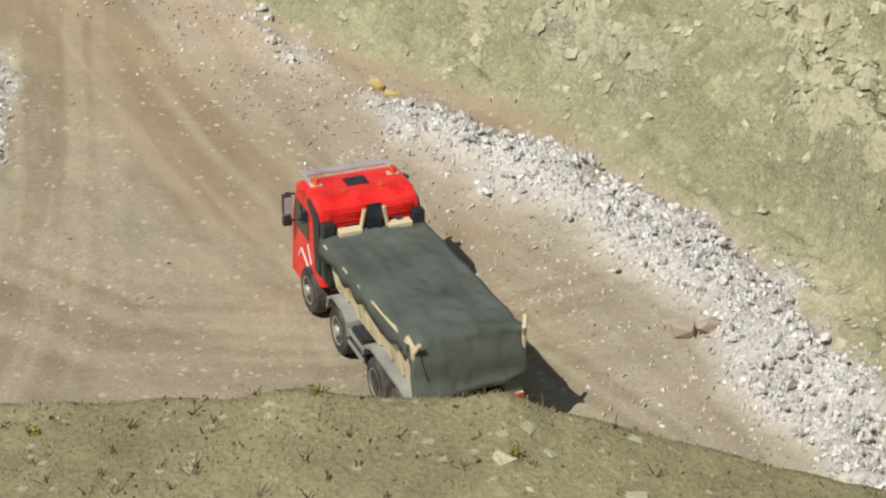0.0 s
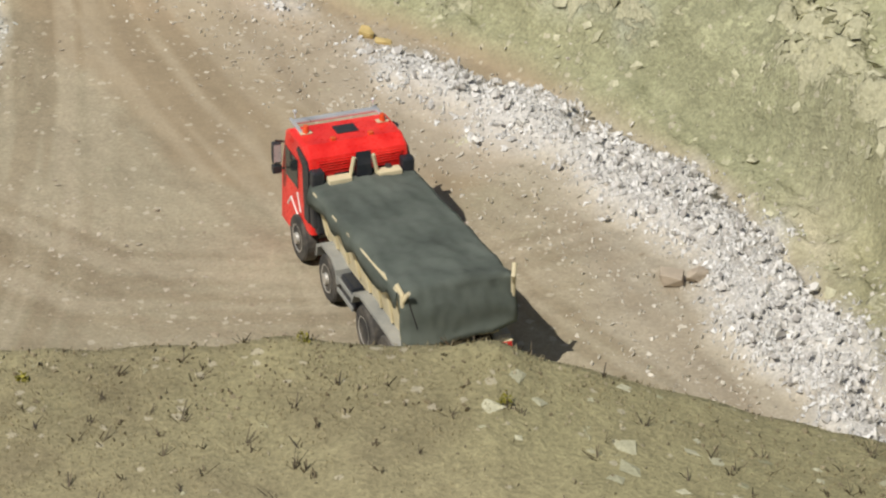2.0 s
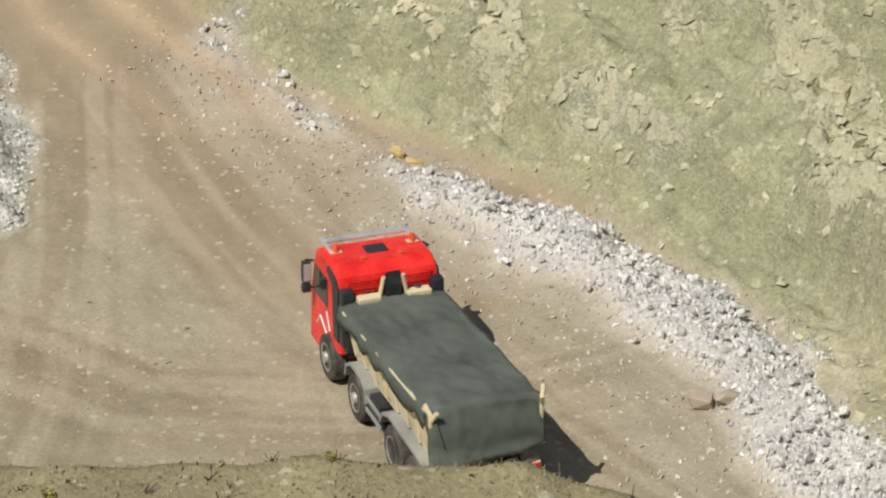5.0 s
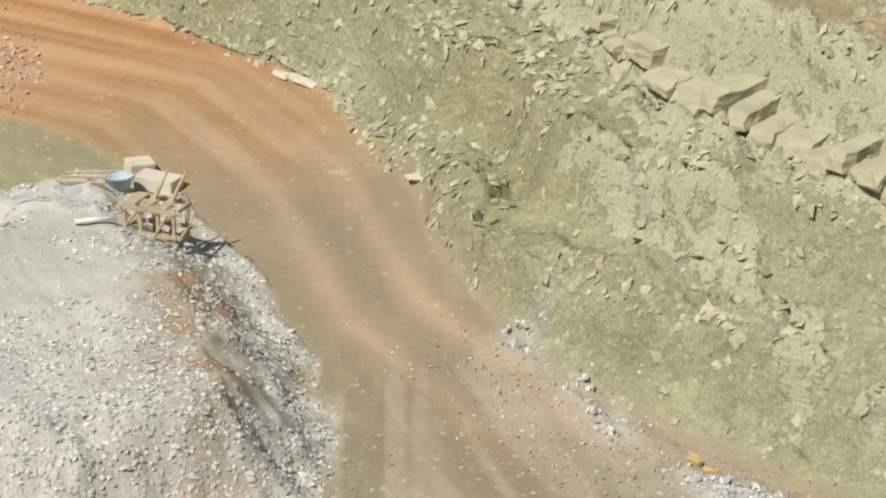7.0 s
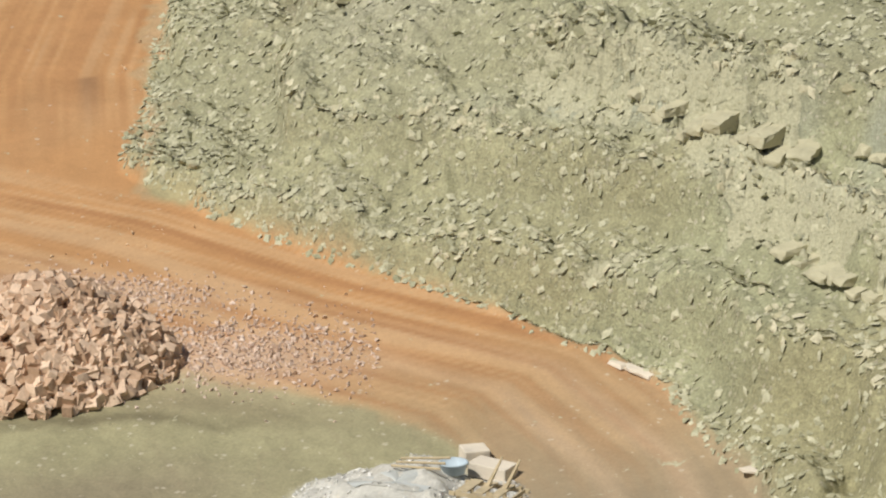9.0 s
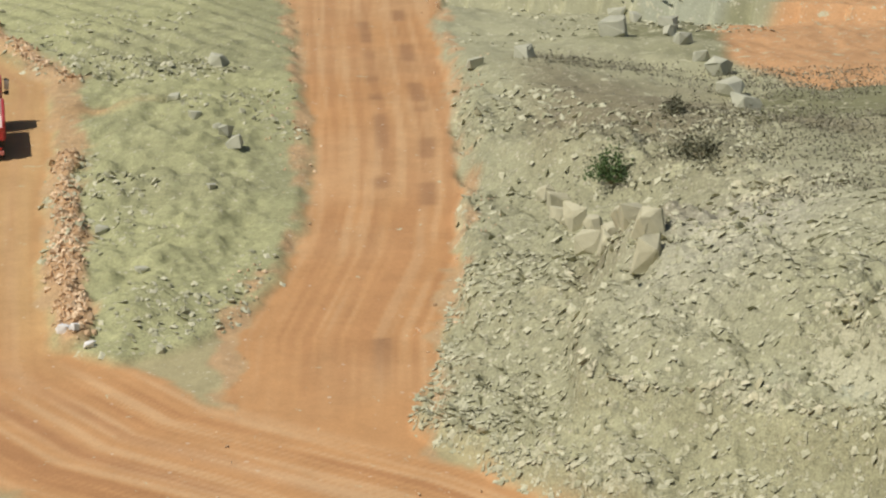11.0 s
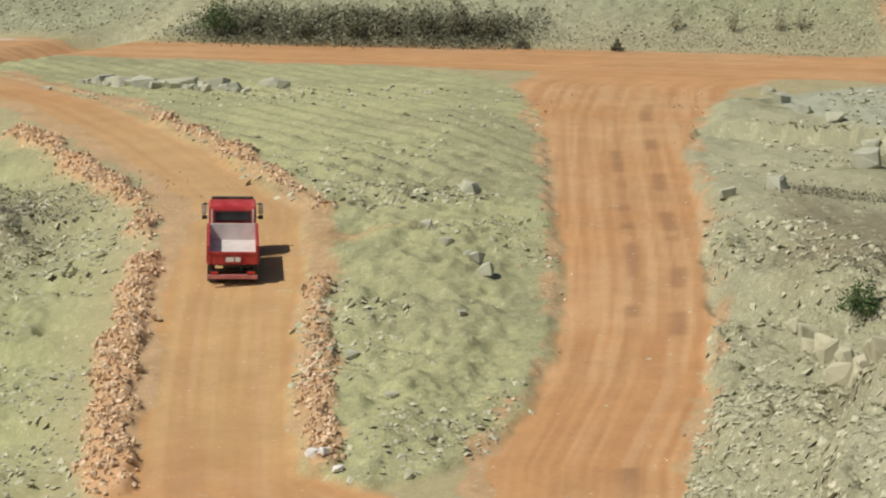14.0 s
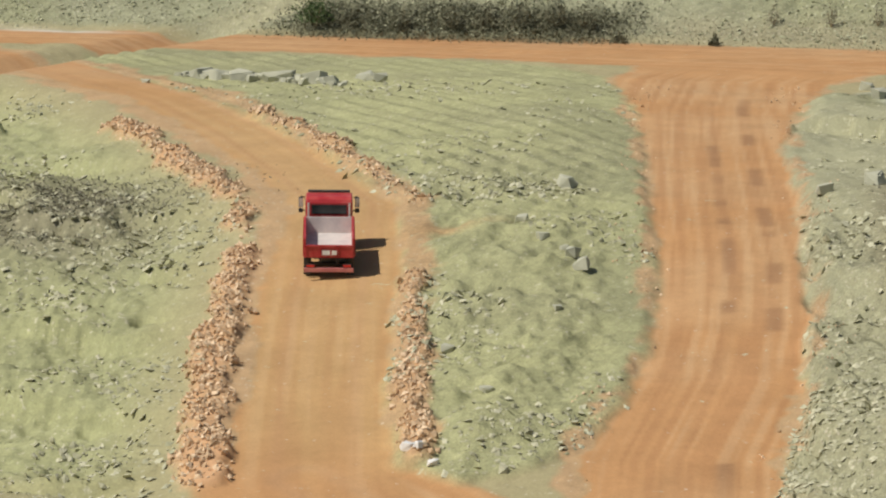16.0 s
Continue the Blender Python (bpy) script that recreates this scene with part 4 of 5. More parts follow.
# hard beds that jut from the face over dark gaps, slab beside slab
def rock_ledge(line, wide, tall, jut, seed, label):
    own = random.Random(seed)
    pts = [Vector(p) for p in line]
    ledge = thing("rock_ledge", pose(*line[0], level(*line[0])), label, "rock ledge", kind="structure")
    base = Vector(ledge.location)
    run = [0.0]
    for a, b in zip(pts, pts[1:]):
        run.append(run[-1] + (b - a).length)
    s_at = 0.0
    while s_at < run[-1]:
        w = own.uniform(*wide)
        mid = min(s_at + w / 2, run[-1] - 0.01)
        k = max(i for i in range(len(pts) - 1) if run[i] <= mid)
        u = (mid - run[k]) / (run[k + 1] - run[k])
        p, along = pts[k].lerp(pts[k + 1], u), (pts[k + 1] - pts[k]).normalized()
        outward = Vector((along.y, -along.x))
        if outward.y > 0:
            outward = -outward
        h, front, deep = own.uniform(*tall), own.uniform(*jut), 1.3
        z0 = level(p.x, p.y) + own.uniform(-0.16, 0.12)
        bm = bmesh.new()
        for sx in (-0.5, 0, 0.5):
            for f, hz in ((front * 0.9, 0.0), (front, 0.12), (front * own.uniform(0.85, 1.05), 0.55), (front * 0.6, 0.95), (-0.5, 1.0), (-deep, 0.9), (-deep, 0.0)):
                side = sx * (w * own.uniform(0.9, 1.03))
                q = p + along * side + outward * (f + own.uniform(-0.07, 0.07))
                lift = 0.2 * max(-f, 0) if hz > 0.5 else 0
                bm.verts.new((q.x - base.x, q.y - base.y, z0 + h * hz + lift + own.uniform(-0.06, 0.06) - base.z))
        bmesh.ops.convex_hull(bm, input=bm.verts)
        bmesh.ops.delete(bm, geom=[v for v in bm.verts if not v.link_faces], context="VERTS")
        bmesh.ops.triangulate(bm, faces=bm.faces)
        for cut in range(2):
            bmesh.ops.subdivide_edges(bm, edges=[e for e in bm.edges if e.calc_length() > 0.22], cuts=1)
            bmesh.ops.triangulate(bm, faces=bm.faces)
        for v in bm.verts:
            at = v.co + base
            v.co += 0.05 * noise.noise_vector(at * 2.3) + 0.05 * noise.noise_vector(at * 6.0)
        part("slab", bm, PALE_ROCK, ledge)
        s_at += w * (1.0 if own.random() < 0.8 else own.uniform(1.1, 1.5))


rock_ledge([(-4.3, 81.9), (-3.0, 79.9), (-1.2, 77.0), (1.1, 75.2), (3.0, 72.7), (4.9, 70.7), (7.4, 68.6)], (0.45, 1.4), (0.38, 0.6), (0.12, 0.45), 200, "pale limestone slabs jutting over a dark crack in the face")
rock_ledge([(-10.2, 90.0), (-9.2, 88.8), (-7.0, 86.2), (-5.4, 84.0), (-4.3, 82.0)], (0.3, 0.9), (0.12, 0.34), (0.02, 0.3), 230, "thin broken pale ledge running up the face")
rock_ledge([(-16.4, 98.0), (-13.4, 94.7), (-11.2, 93.3), (-9.8, 92.9)], (0.3, 0.9), (0.12, 0.34), (0.02, 0.28), 240, "thin broken pale ledge high in the face")
rock_ledge([(-8.1, 92.6), (-6.3, 90.2), (-4.6, 88.3)], (0.3, 0.9), (0.12, 0.34), (0.02, 0.28), 250, "short pale ledge near the top of the face")
for k in range(13):
    u = k / 12
    bx, by = -37.2 + 9.2 * u + 0.25 * math.sin(k * 2.9), 127.6 - 17.6 * u + 0.3 * math.sin(k * 1.9)
    w, d, h = 0.85 + 0.4 * u + 0.2 * math.sin(k * 2.3), 0.9, 1.0 + 0.35 * u + 0.25 * math.sin(k * 3.7)
    boulder("boulder", bx, by, (w * 1.0, d, h * 0.95), PALE_ROCK, "upright pale slab-sided boulder on the rim of the bank", turn=0.5 + 0.12 * math.sin(k * 2), sink=0.3, group="rim boulders", seed=k + 40)
for k, (bx, by, s) in enumerate([(-59.5, 195.5, 1.0), (-55.6, 185.8, 1.1), (-53.0, 181.7, 1.0), (-50.0, 177.8, 1.2), (-47, 175, 1.0), (-45.4, 173, 0.9), (-41.9, 166.4, 1.2), (-40.9, 163, 1.0), (-39.2, 159, 1.0),
                                 (-37.4, 156, 1.1), (-35.9, 153.4, 1.6), (-33.6, 146.2, 1.5), (-31.6, 141, 1.3), (-43.6, 162, 1.9), (-45.2, 150.4, 1.1), (-47, 148, 0.9)]):
    boulder("boulder", bx, by, (s * 1.0, s * 0.75, s * 0.65), GREY_ROCK, "pale grey boulder set along the edge of the bench", turn=k * 1.1, sink=0.2, group="bench boulders", seed=k + 60)
for k, (bx, by, s) in enumerate([(-61.2, 149, 1.1), (-54.4, 133.4, 0.9), (-53.4, 132.0, 0.9), (-59.8, 140.2, 0.8), (-54.8, 120.5, 0.7), (-57.2, 136.6, 0.8), (-55.6, 135.4, 0.6), (-51.8, 125.5, 0.5), (-50.6, 115.3, 0.6)]):
    boulder("boulder", bx, by, (s * 0.95, s * 0.75, s * 0.55), GREY_ROCK, "sage grey boulder lying on the spoil island", turn=k * 1.7, sink=0.2, group="island boulders", seed=k + 80)
for k, (bx, by, s) in enumerate([(-50.8, 108.1, 0.5), (-50.2, 107.9, 0.45), (-49.4, 107.5, 0.5)]):
    boulder("white_stone", bx, by, (s * 1.1, s * 0.7, s * 0.6), WHITE, "white stone lump at the tip of the ramp kerb", "stone", turn=k * 0.9, sink=0.1, group="white kerb stones", seed=k + 95)
for k in range(38):
    u, side = (k * 0.618) % 1.0, (k * 0.377) % 1.0
    bx, by = -102.5 + 13.5 * u, 177.5 + 5.0 * side + 3.2 * u
    w = 0.6 + 1.5 * ((k * 0.271) % 1.0) ** 2
    boulder("outcrop_rock", bx, by, (w, 0.75 * w, 0.55 * w), GREY_ROCK, "grey green broken bedrock below the upper road", "rock", turn=k * 1.3, sink=0.35, group="outcrop rocks", seed=k + 100)
boulder("yellow_stone", -1.6, 69.0, (0.36, 0.32, 0.26), YELLOW, "yellow clay lump beside the rubble bank", "stone", sink=0.1, seed=120)
boulder("yellow_stone", -1.2, 68.7, (0.42, 0.3, 0.1), YELLOW, "flat yellow clay patch beside the rubble bank", "stone", sink=0.1, seed=121)
boulder("floor_rock", 5.0, 57.6, (0.5, 0.42, 0.34), BROWN_ROCK, "brown stone lying on the pit floor", "stone", sink=0.1, seed=122, group="floor rocks")
boulder("floor_rock", 5.55, 57.5, (0.55, 0.36, 0.28), BROWN_ROCK, "brown stone lying on the pit floor", "stone", turn=0.7, sink=0.1, seed=123, group="floor rocks")
boulder("hillside_rock", -0.25, 37.35, (0.62, 0.5, 0.55), stone_material("chalk_rock", (0.62, 0.58, 0.46), (0.70, 0.66, 0.54), False), "squared cream rock on the grassy hillside", "rock", turn=0.1, sink=0.15, seed=124)
for k, (bx, by, w) in enumerate([(-14.2, 89.0, 1.4), (-9.95, 82.7, 0.85), (-14.9, 89.5, 0.8)]):
    boulder("flat_stone", bx, by, (w, 0.35, 0.14), SLAB, "long pale flat stone at the foot of the face", "stone", turn=-0.7 + 0.6 * (k == 1), sink=0.1, group="flat stones", seed=k + 130)


# ---- heap of cut blocks ----
def block_pile():
    cx, cy, rx, ry, h = -32.1, 87.2, 3.7, 3.3, 2.6
    base = level(cx, cy)
    pile = thing("block_pile", pose(cx, cy, base), "heap of rough cut ochre stone blocks beside the road", "stone pile")
    mat = stone_material("cut_block", (0.42, 0.27, 0.17), (0.76, 0.58, 0.43), False)
    meshes = [mesh_of("block", v, t, mat) for v, t in CUBES]
    a = rng.uniform(0, 2 * np.pi, 1700)
    q = np.sqrt(rng.uniform(0, 1.05, 1700))
    px, py = q * np.cos(a) * rx, q * np.sin(a) * ry
    lump = 0.5 * soft_noise(px + cx, py + cy, 1.8, 2, 91)
    pz = np.maximum((h + lump) * (1 - q ** 1.7), 0) + land(px + cx, py + cy)[0] - base + rng.uniform(-0.02, 0.22, 1700)
    px, py = px * (1 + 0.25 * lump), py * (1 + 0.25 * lump)
    s = rng.uniform(0.24, 0.42, 1700)
    at = np.stack([px, py, pz], -1)
    size = np.stack([s * 1.15, s * 0.9, s * 0.75], -1)
    near = np.argsort(py)[:300]
    for k, i in enumerate(near):
        o = new("block", meshes[k % len(meshes)])
        o.parent = pile
        o.location, o.scale, o.rotation_euler = at[i], size[i], rng.uniform(0, 6.28, 3)
    rest = np.argsort(py)[300:]
    heap_of("block_remainder", at[rest], size[rest], turns(len(rest)), stone_material("cut_block_rest", (0.42, 0.27, 0.17), (0.76, 0.58, 0.43)), CUBES, "", "", pile)
    bm = bmesh.new()
    bmesh.ops.create_uvsphere(bm, u_segments=40, v_segments=16, radius=1.0)
    for v in bm.verts:
        r = min(math.hypot(v.co.x, v.co.y), 1)
        v.co = Vector((v.co.x * rx * 0.95, v.co.y * ry * 0.95, h * (1 - r ** 1.7) - 0.15 if v.co.z > 0 else -1.0)) + 0.12 * noise.noise_vector(v.co * 4)
    part("core", bm, stone_material("pile_core", (0.30, 0.18, 0.11), (0.40, 0.26, 0.16), False), pile, smooth=True)


block_pile()
x, y = field(70000, 84, 106, 14, 26)
z, zone = land(x, y)
spill = np.exp(-((x + 26.4) / 3.6) ** 2 - ((y - 89.2) / 2.0) ** 2) + 0.9 * np.exp(-((x + 32) / 3.0) ** 2 - ((y - 92.6) / 1.2) ** 2) + 0.9 * np.exp(-((x + 38) / 3) ** 2 - ((y - 90.8) / 1.3) ** 2)
strew("ochre_spill", x, y, np.clip(spill, 0, 1) * 0.85, 11000, (0.04, 0.20, 3.0), stone_material("pink_rubble", (0.52, 0.37, 0.27), (0.74, 0.60, 0.50)), "ochre and pink stone fragments spilt round the block heap", "rubble")
# ---- lorries ----
def wheel(parent, x, y, z, r, wide, side, dish):
    """A wheel with its tyre and rim; side is +1 to the right, -1 to the left."""
    hub = new("wheel")
    hub.parent = parent
    hub.location = (x, y, z)
    bm = bmesh.new()
    ring(bm, (0, 0, 0), side, [(-wide / 2, r * 0.62), (-wide / 2, r * 0.93), (-wide * 0.36, r), (wide * 0.36, r), (wide / 2, r * 0.93), (wide / 2, r * 0.62)], 28)
    part("tyre", bm, RUBBER, hub, smooth=False)
    bm = bmesh.new()
    ring(bm, (0, 0, 0), side, [(wide * 0.1, r * 0.2), (wide / 2 + 0.012, r * 0.6), (wide / 2 + 0.012, r * 0.56), (wide / 2 - dish, r * 0.5), (wide / 2 - dish, r * 0.26), (wide / 2 - dish + 0.09, r * 0.22), (wide / 2 - dish + 0.09, r * 0.05)], 24)
    part("rim", bm, RIM, hub, "dusty steel rim")


def side_mirror(parent, x, y, z, side):
    arm = new("mirror")
    arm.parent = parent
    arm.location = (x, y, z)
    bm = bmesh.new()
    block(bm, -0.11 + 0.2 * side, 0.11 + 0.2 * side, -0.08, 0.06, -0.36, 0.14, 0.04)
    block(bm, -0.11 + 0.2 * side, 0.11 + 0.2 * side, -0.08, 0.06, -0.62, -0.42, 0.03)
    part("housing", bm, DARK, arm)
    for a, b in ((0.12, 0.18), (-0.55, -0.5)):
        bm = bmesh.new()
        rod(bm, (0, 0, a), (0.22 * side, 0, b), 0.025)
        part("bracket", bm, BLACK, arm)
    bm = bmesh.new()
    block(bm, -0.09 + 0.2 * side, 0.09 + 0.2 * side, -0.088, -0.081, -0.32, 0.10)
    part("mirror_glass", bm, CHROME, arm)


def tipper_with_tarp():
    """A four-axle tipper, its load under a tarpaulin; y ahead from the last axle."""
    h = 20.8
    gx, gy = 0.2, 53.85
    t = thing("tipper_truck", pose(gx, gy, level(gx - 1, gy + 2.5) + 0.02, 0, 0, h) @ Matrix.Diagonal((0.94, 1.05, 1.02, 1)), "red tipper lorry under a dark green tarpaulin on brown earth", "truck")
    for y in (0.0, 1.22, 3.42, 5.22):
        for side in (-1, 1):
            wheel(t, side * 1.06, y, 0.5, 0.5, 0.34 if y > 2 else 0.36, side, 0.02 if y > 2 else 0.16)
    bm = bmesh.new()
    for s in (-1, 1):
        block(bm, s * 0.42 - 0.05, s * 0.42 + 0.05, -0.85, 6.0, 0.72, 1.0, 0.015)
    for y in (-0.5, 0.6, 1.8, 2.9, 4.2):
        block(bm, -0.4, 0.4, y - 0.06, y + 0.06, 0.76, 0.96)
    for y in (0.0, 1.22, 3.42, 5.22):
        rod(bm, (-0.95, y, 0.5), (0.95, y, 0.5), 0.09, 10)
    part("chassis", bm, CHASSIS, t)
    # cab
    cab = new("cab")
    cab.parent = t
    cab.scale = (0.97, 1, 0.92)
    bm = bmesh.new()
    sweep_profile(bm, [(4.55, 0.95), (4.55, 2.55), (4.62, 2.80), (4.95, 2.96), (5.85, 2.93), (6.12, 2.78), (6.42, 1.75), (6.46, 0.75), (6.40, 0.45), (5.78, 0.45), (5.68, 0.85), (5.22, 1.12), (4.80, 0.95)], -1.2, 1.2)
    bmesh.ops.bevel(bm, geom=[e for e in bm.edges if abs(e.verts[0].co.x - e.verts[1].co.x) < 1e-5 and e.verts[0].co.z + e.verts[1].co.z > 2.4], offset=0.10, segments=3, affect="EDGES", profile=0.5)
    part("shell", bm, RED, cab)
    for s in (-1, 1):
        bm = bmesh.new()
        block(bm, s * 1.205 - 0.012, s * 1.205 + 0.012, 5.30, 6.05, 1.72, 2.42, 0.01)
        part("side_window", bm, GLASS, cab)
    bm = bmesh.new()
    sweep_profile(bm, [(6.455, 1.72), (6.18, 2.66), (6.15, 2.64), (6.42, 1.72)], -1.05, 1.05)
    part("windscreen", bm, GLASS, cab)
    for x0 in (-0.62, 0.05):
        bm = bmesh.new()
        block(bm, x0, x0 + 0.57, 4.53, 4.56, 1.98, 2.42, 0.02)
        part("rear_window", bm, GLASS, cab)
    for s in (-1, 1):
        bm = bmesh.new()
        sweep_profile(bm, [(4.58, 1.25), (4.58, 2.5), (4.70, 2.72), (5.22, 2.82), (5.30, 2.70), (4.95, 2.5), (4.86, 1.25)], s * 1.215 - 0.02, s * 1.215 + 0.02)
        block(bm, s * 1.08 - 0.15, s * 1.08 + 0.15, 4.30, 4.545, 1.25, 2.62, 0.06)
        part("air_deflector", bm, DARK, cab, "dark blue corner deflector")
    for k in range(5):
        bm = bmesh.new()
        block(bm, -1.0, 1.0, 4.535, 4.56, 2.50 + 0.06 * k, 2.53 + 0.06 * k, 0.008)
        part("rear_rib", bm, RED, cab)
    bm = bmesh.new()
    block(bm, -1.0, 1.0, 5.96, 6.14, 2.93, 3.0, 0.03)
    for s in (-1, 1):
        block(bm, s * 1.02 - 0.04, s * 1.02 + 0.04, 5.5, 6.2, 2.93, 3.0, 0.02)
    part("sun_visor", bm, CHROME, cab, "steel roof visor bar")
    bm = bmesh.new()
    block(bm, -0.26, 0.26, 5.25, 5.6, 2.945, 2.975, 0.01)
    part("roof_hatch", bm, DARK, cab)
    for s in (-1, 1):
        lamp = new("beacon")
        lamp.parent = cab
        lamp.location = (s * 0.93, 5.5, 2.95)
        bm = bmesh.new()
        block(bm, -0.14, 0.14, -0.07, 0.07, 0.0, 0.04, 0.01)
        part("base", bm, CREAM, lamp)
        bm = bmesh.new()
        rod(bm, (0, 0, 0.03), (0, 0, 0.19), 0.075, 14, 0.06)
        part("lens", bm, AMBER, lamp, "amber beacon lens")
        bm = bmesh.new()
        rod(bm, (s * 0.95, 6.1, 3.04), (s * 0.95, 6.1, 3.16), 0.015)
        bmesh.ops.create_icosphere(bm, subdivisions=2, radius=0.05, matrix=Matrix.Translation((s * 0.95, 6.1, 3.19)))
        part("horn", bm, CHROME, cab, "chrome roof horn")
        bm = bmesh.new()
        block(bm, s * 0.45 - 0.06, s * 0.45 + 0.06, 4.98, 5.08, 2.94, 3.03, 0.02)
        part("work_lamp", bm, AMBER, cab)
        side_mirror(cab, s * 1.24, 6.05, 2.40, s)
    for s in (-1, 1):
        bm = bmesh.new()
        for a, b in (((5.35, 1.62), (5.15, 1.22)), ((5.75, 1.30), (5.95, 1.02)), ((5.75, 1.30), (5.35, 1.05))):
            rod(bm, (s * 1.208, a[0], a[1]), (s * 1.208, b[0], b[1]), 0.022, 6)
        part("stripe", bm, WHITE, cab, "white painted zigzag stripe")
    bm = bmesh.new()
    block(bm, -1.15, 1.15, 6.38, 6.56, 0.35, 0.80, 0.05)
    part("bumper", bm, RED, cab)
    # exhaust and cab-back gear
    bm = bmesh.new()
    block(bm, -1.1, 1.1, 4.28, 4.5, 1.0, 1.75, 0.04)
    rod(bm, (0.6, 4.4, 1.5), (0.6, 4.4, 2.3), 0.08)
    part("cab_back_rack", bm, DARK, t)
    # wings and side gear
    for s in (-1, 1):
        bm = bmesh.new()
        sweep_profile(bm, [(-0.78, 0.72), (-0.70, 1.06), (-0.1, 1.14), (1.5, 1.16), (1.85, 1.02), (1.98, 0.76), (1.93, 0.74), (1.8, 0.97), (1.48, 1.10), (-0.1, 1.08), (-0.66, 1.0), (-0.74, 0.70)], s * 1.05 - 0.19, s * 1.05 + 0.19)
        part("mudguard", bm, CHASSIS, t, "long grey dusty mudguard")
        bm = bmesh.new()
        sweep_profile(bm, [(2.78, 0.70), (2.86, 0.98), (3.12, 1.14), (3.75, 1.14), (4.02, 0.98), (4.08, 0.70), (4.03, 0.70), (3.96, 0.94), (3.72, 1.08), (3.14, 1.08), (2.91, 0.94), (2.83, 0.70)], s * 1.05 - 0.19, s * 1.05 + 0.19)
        part("mudguard", bm, CHASSIS, t, "short grey dusty mudguard")
    bm = bmesh.new()
    block(bm, -1.18, -0.55, 2.05, 2.72, 0.48, 0.98, 0.06)
    part("fuel_tank", bm, DARK, t)
    bm = bmesh.new()
    block(bm, 0.55, 1.18, 2.05, 2.72, 0.48, 0.98, 0.06)
    part("tool_box", bm, CHASSIS, t)
    for s in (-1, 1):
        for z in (0.52, 0.78):
            bm = bmesh.new()
            block(bm, s * 1.2 - 0.02, s * 1.2 + 0.02, 1.95, 2.85, z, z + 0.09, 0.01)
            part("side_guard", bm, CHASSIS, t)
    # body of the tipper
    bm = bmesh.new()
    sweep_profile(bm, [(-0.75, 1.18), (-0.72, 2.34), (4.20, 2.04), (4.22, 1.06), (3.9, 1.0), (-0.5, 1.08)], -0.95, 0.95)
    for v in bm.verts:
        if v.co.z > 1.8:
            v.co.x *= 1.24
    for s in (-1, 1):
        for k in range(8):
            y = -0.4 + 0.62 * k
            top = 2.30 - 0.061 * (y + 0.7)
            rod(bm, (s * 1.0, y, 1.2), (s * 1.17, y, top), 0.04, 6)
        rod(bm, (s * 1.19, -0.74, 2.33), (s * 1.19, 4.2, 2.03), 0.05, 8)
    part("tipper_body", bm, CREAM, t, "cream steel tipper body")
    bm = bmesh.new()
    block(bm, -0.85, -0.32, 4.18, 4.42, 2.0, 2.26, 0.02)
    block(bm, 0.30, 0.85, 4.18, 4.42, 2.0, 2.26, 0.02)
    for s in (-1, 1):
        rod(bm, (s * 0.34, 4.34, 2.05), (s * 0.22, 4.34, 2.62), 0.05, 8)
    block(bm, -0.36, 0.36, 4.28, 4.4, 2.0, 2.1, 0.02)
    part("headboard", bm, CREAM, t, "cream headboard with ram guard")
    bm = bmesh.new()
    sweep_profile(bm, [(4.28, 2.05), (4.28, 2.45), (4.36, 2.72), (4.44, 2.45), (4.44, 2.05)], -0.17, 0.17)
    part("ram_cover", bm, DARK, t)
    for s in (-1, 1):
        bm = bmesh.new()
        rod(bm, (s * 1.2, -0.80, 1.45), (s * 1.22, -0.84, 2.42), 0.055, 8)
        rod(bm, (s * 1.22, -0.84, 2.40), (s * 1.30, -0.70, 2.58), 0.05, 8)
        rod(bm, (s * 1.22, -0.84, 2.25), (s * 1.14, -0.98, 2.50), 0.045, 8)
        part("tail_stake", bm, CREAM, t)
    # tarpaulin: a draped sheet with folds that hangs over the tail
    bm = bmesh.new()
    nu, nv = 44, 64
    grid = []
    for j in range(nv + 1):
        v = j / nv
        row = []
        for i in range(nu + 1):
            u = i / nu * 2 - 1
            run = v * 6.3 - 1.1
            if run >= 0:
                y, z = run - 0.72, 2.42 - 0.062 * run
            else:
                y, z = -0.74 + run * 0.10 - 0.14 * math.sin(-run * 1.6), 2.42 + run * 0.98
            edge = max(abs(u) - 0.88, 0) / 0.12
            x = u * 1.31 if edge == 0 else math.copysign(1.153 + 0.13 * min(edge * 1.6, 1), u)
            crown = 0.07 * (1 - u * u) * (1 if run > 0 else max(1 + run, 0))
            wave = 0.055 * noise.noise(Vector((u * 2.0, run * 1.1, 0.3))) + 0.03 * noise.noise(Vector((u * 6.0, run * 4.0, 1.7)))
            fold = 0.03 * math.sin(9 * run + 2.5 * u + 3 * noise.noise(Vector((u, run, 4)))) * (1 if run < 0.9 else 0.12)
            if run >= 0:
                z += crown + wave + fold * 0.6 - 0.46 * max(edge - 0.2, 0) * (1 + 0.22 * math.sin(run * 5.3 + 1.7 * math.sin(run * 2)))
            else:
                y -= 0.05 + wave + fold - 0.10 * edge
                z += crown - 0.10 * math.cos(u * 2.2) * v + 0.10 * u * max(-run, 0)
            row.append(bm.verts.new((x, y, z)))
        grid.append(row)
    for j in range(nv):
        for i in range(nu):
            bm.faces.new((grid[j][i], grid[j][i + 1], grid[j + 1][i + 1], grid[j + 1][i]))
    bmesh.ops.solidify(bm, geom=bm.faces, thickness=0.012)
    part("tarpaulin", bm, TARP, t, "dark green folded tarpaulin", smooth=True)
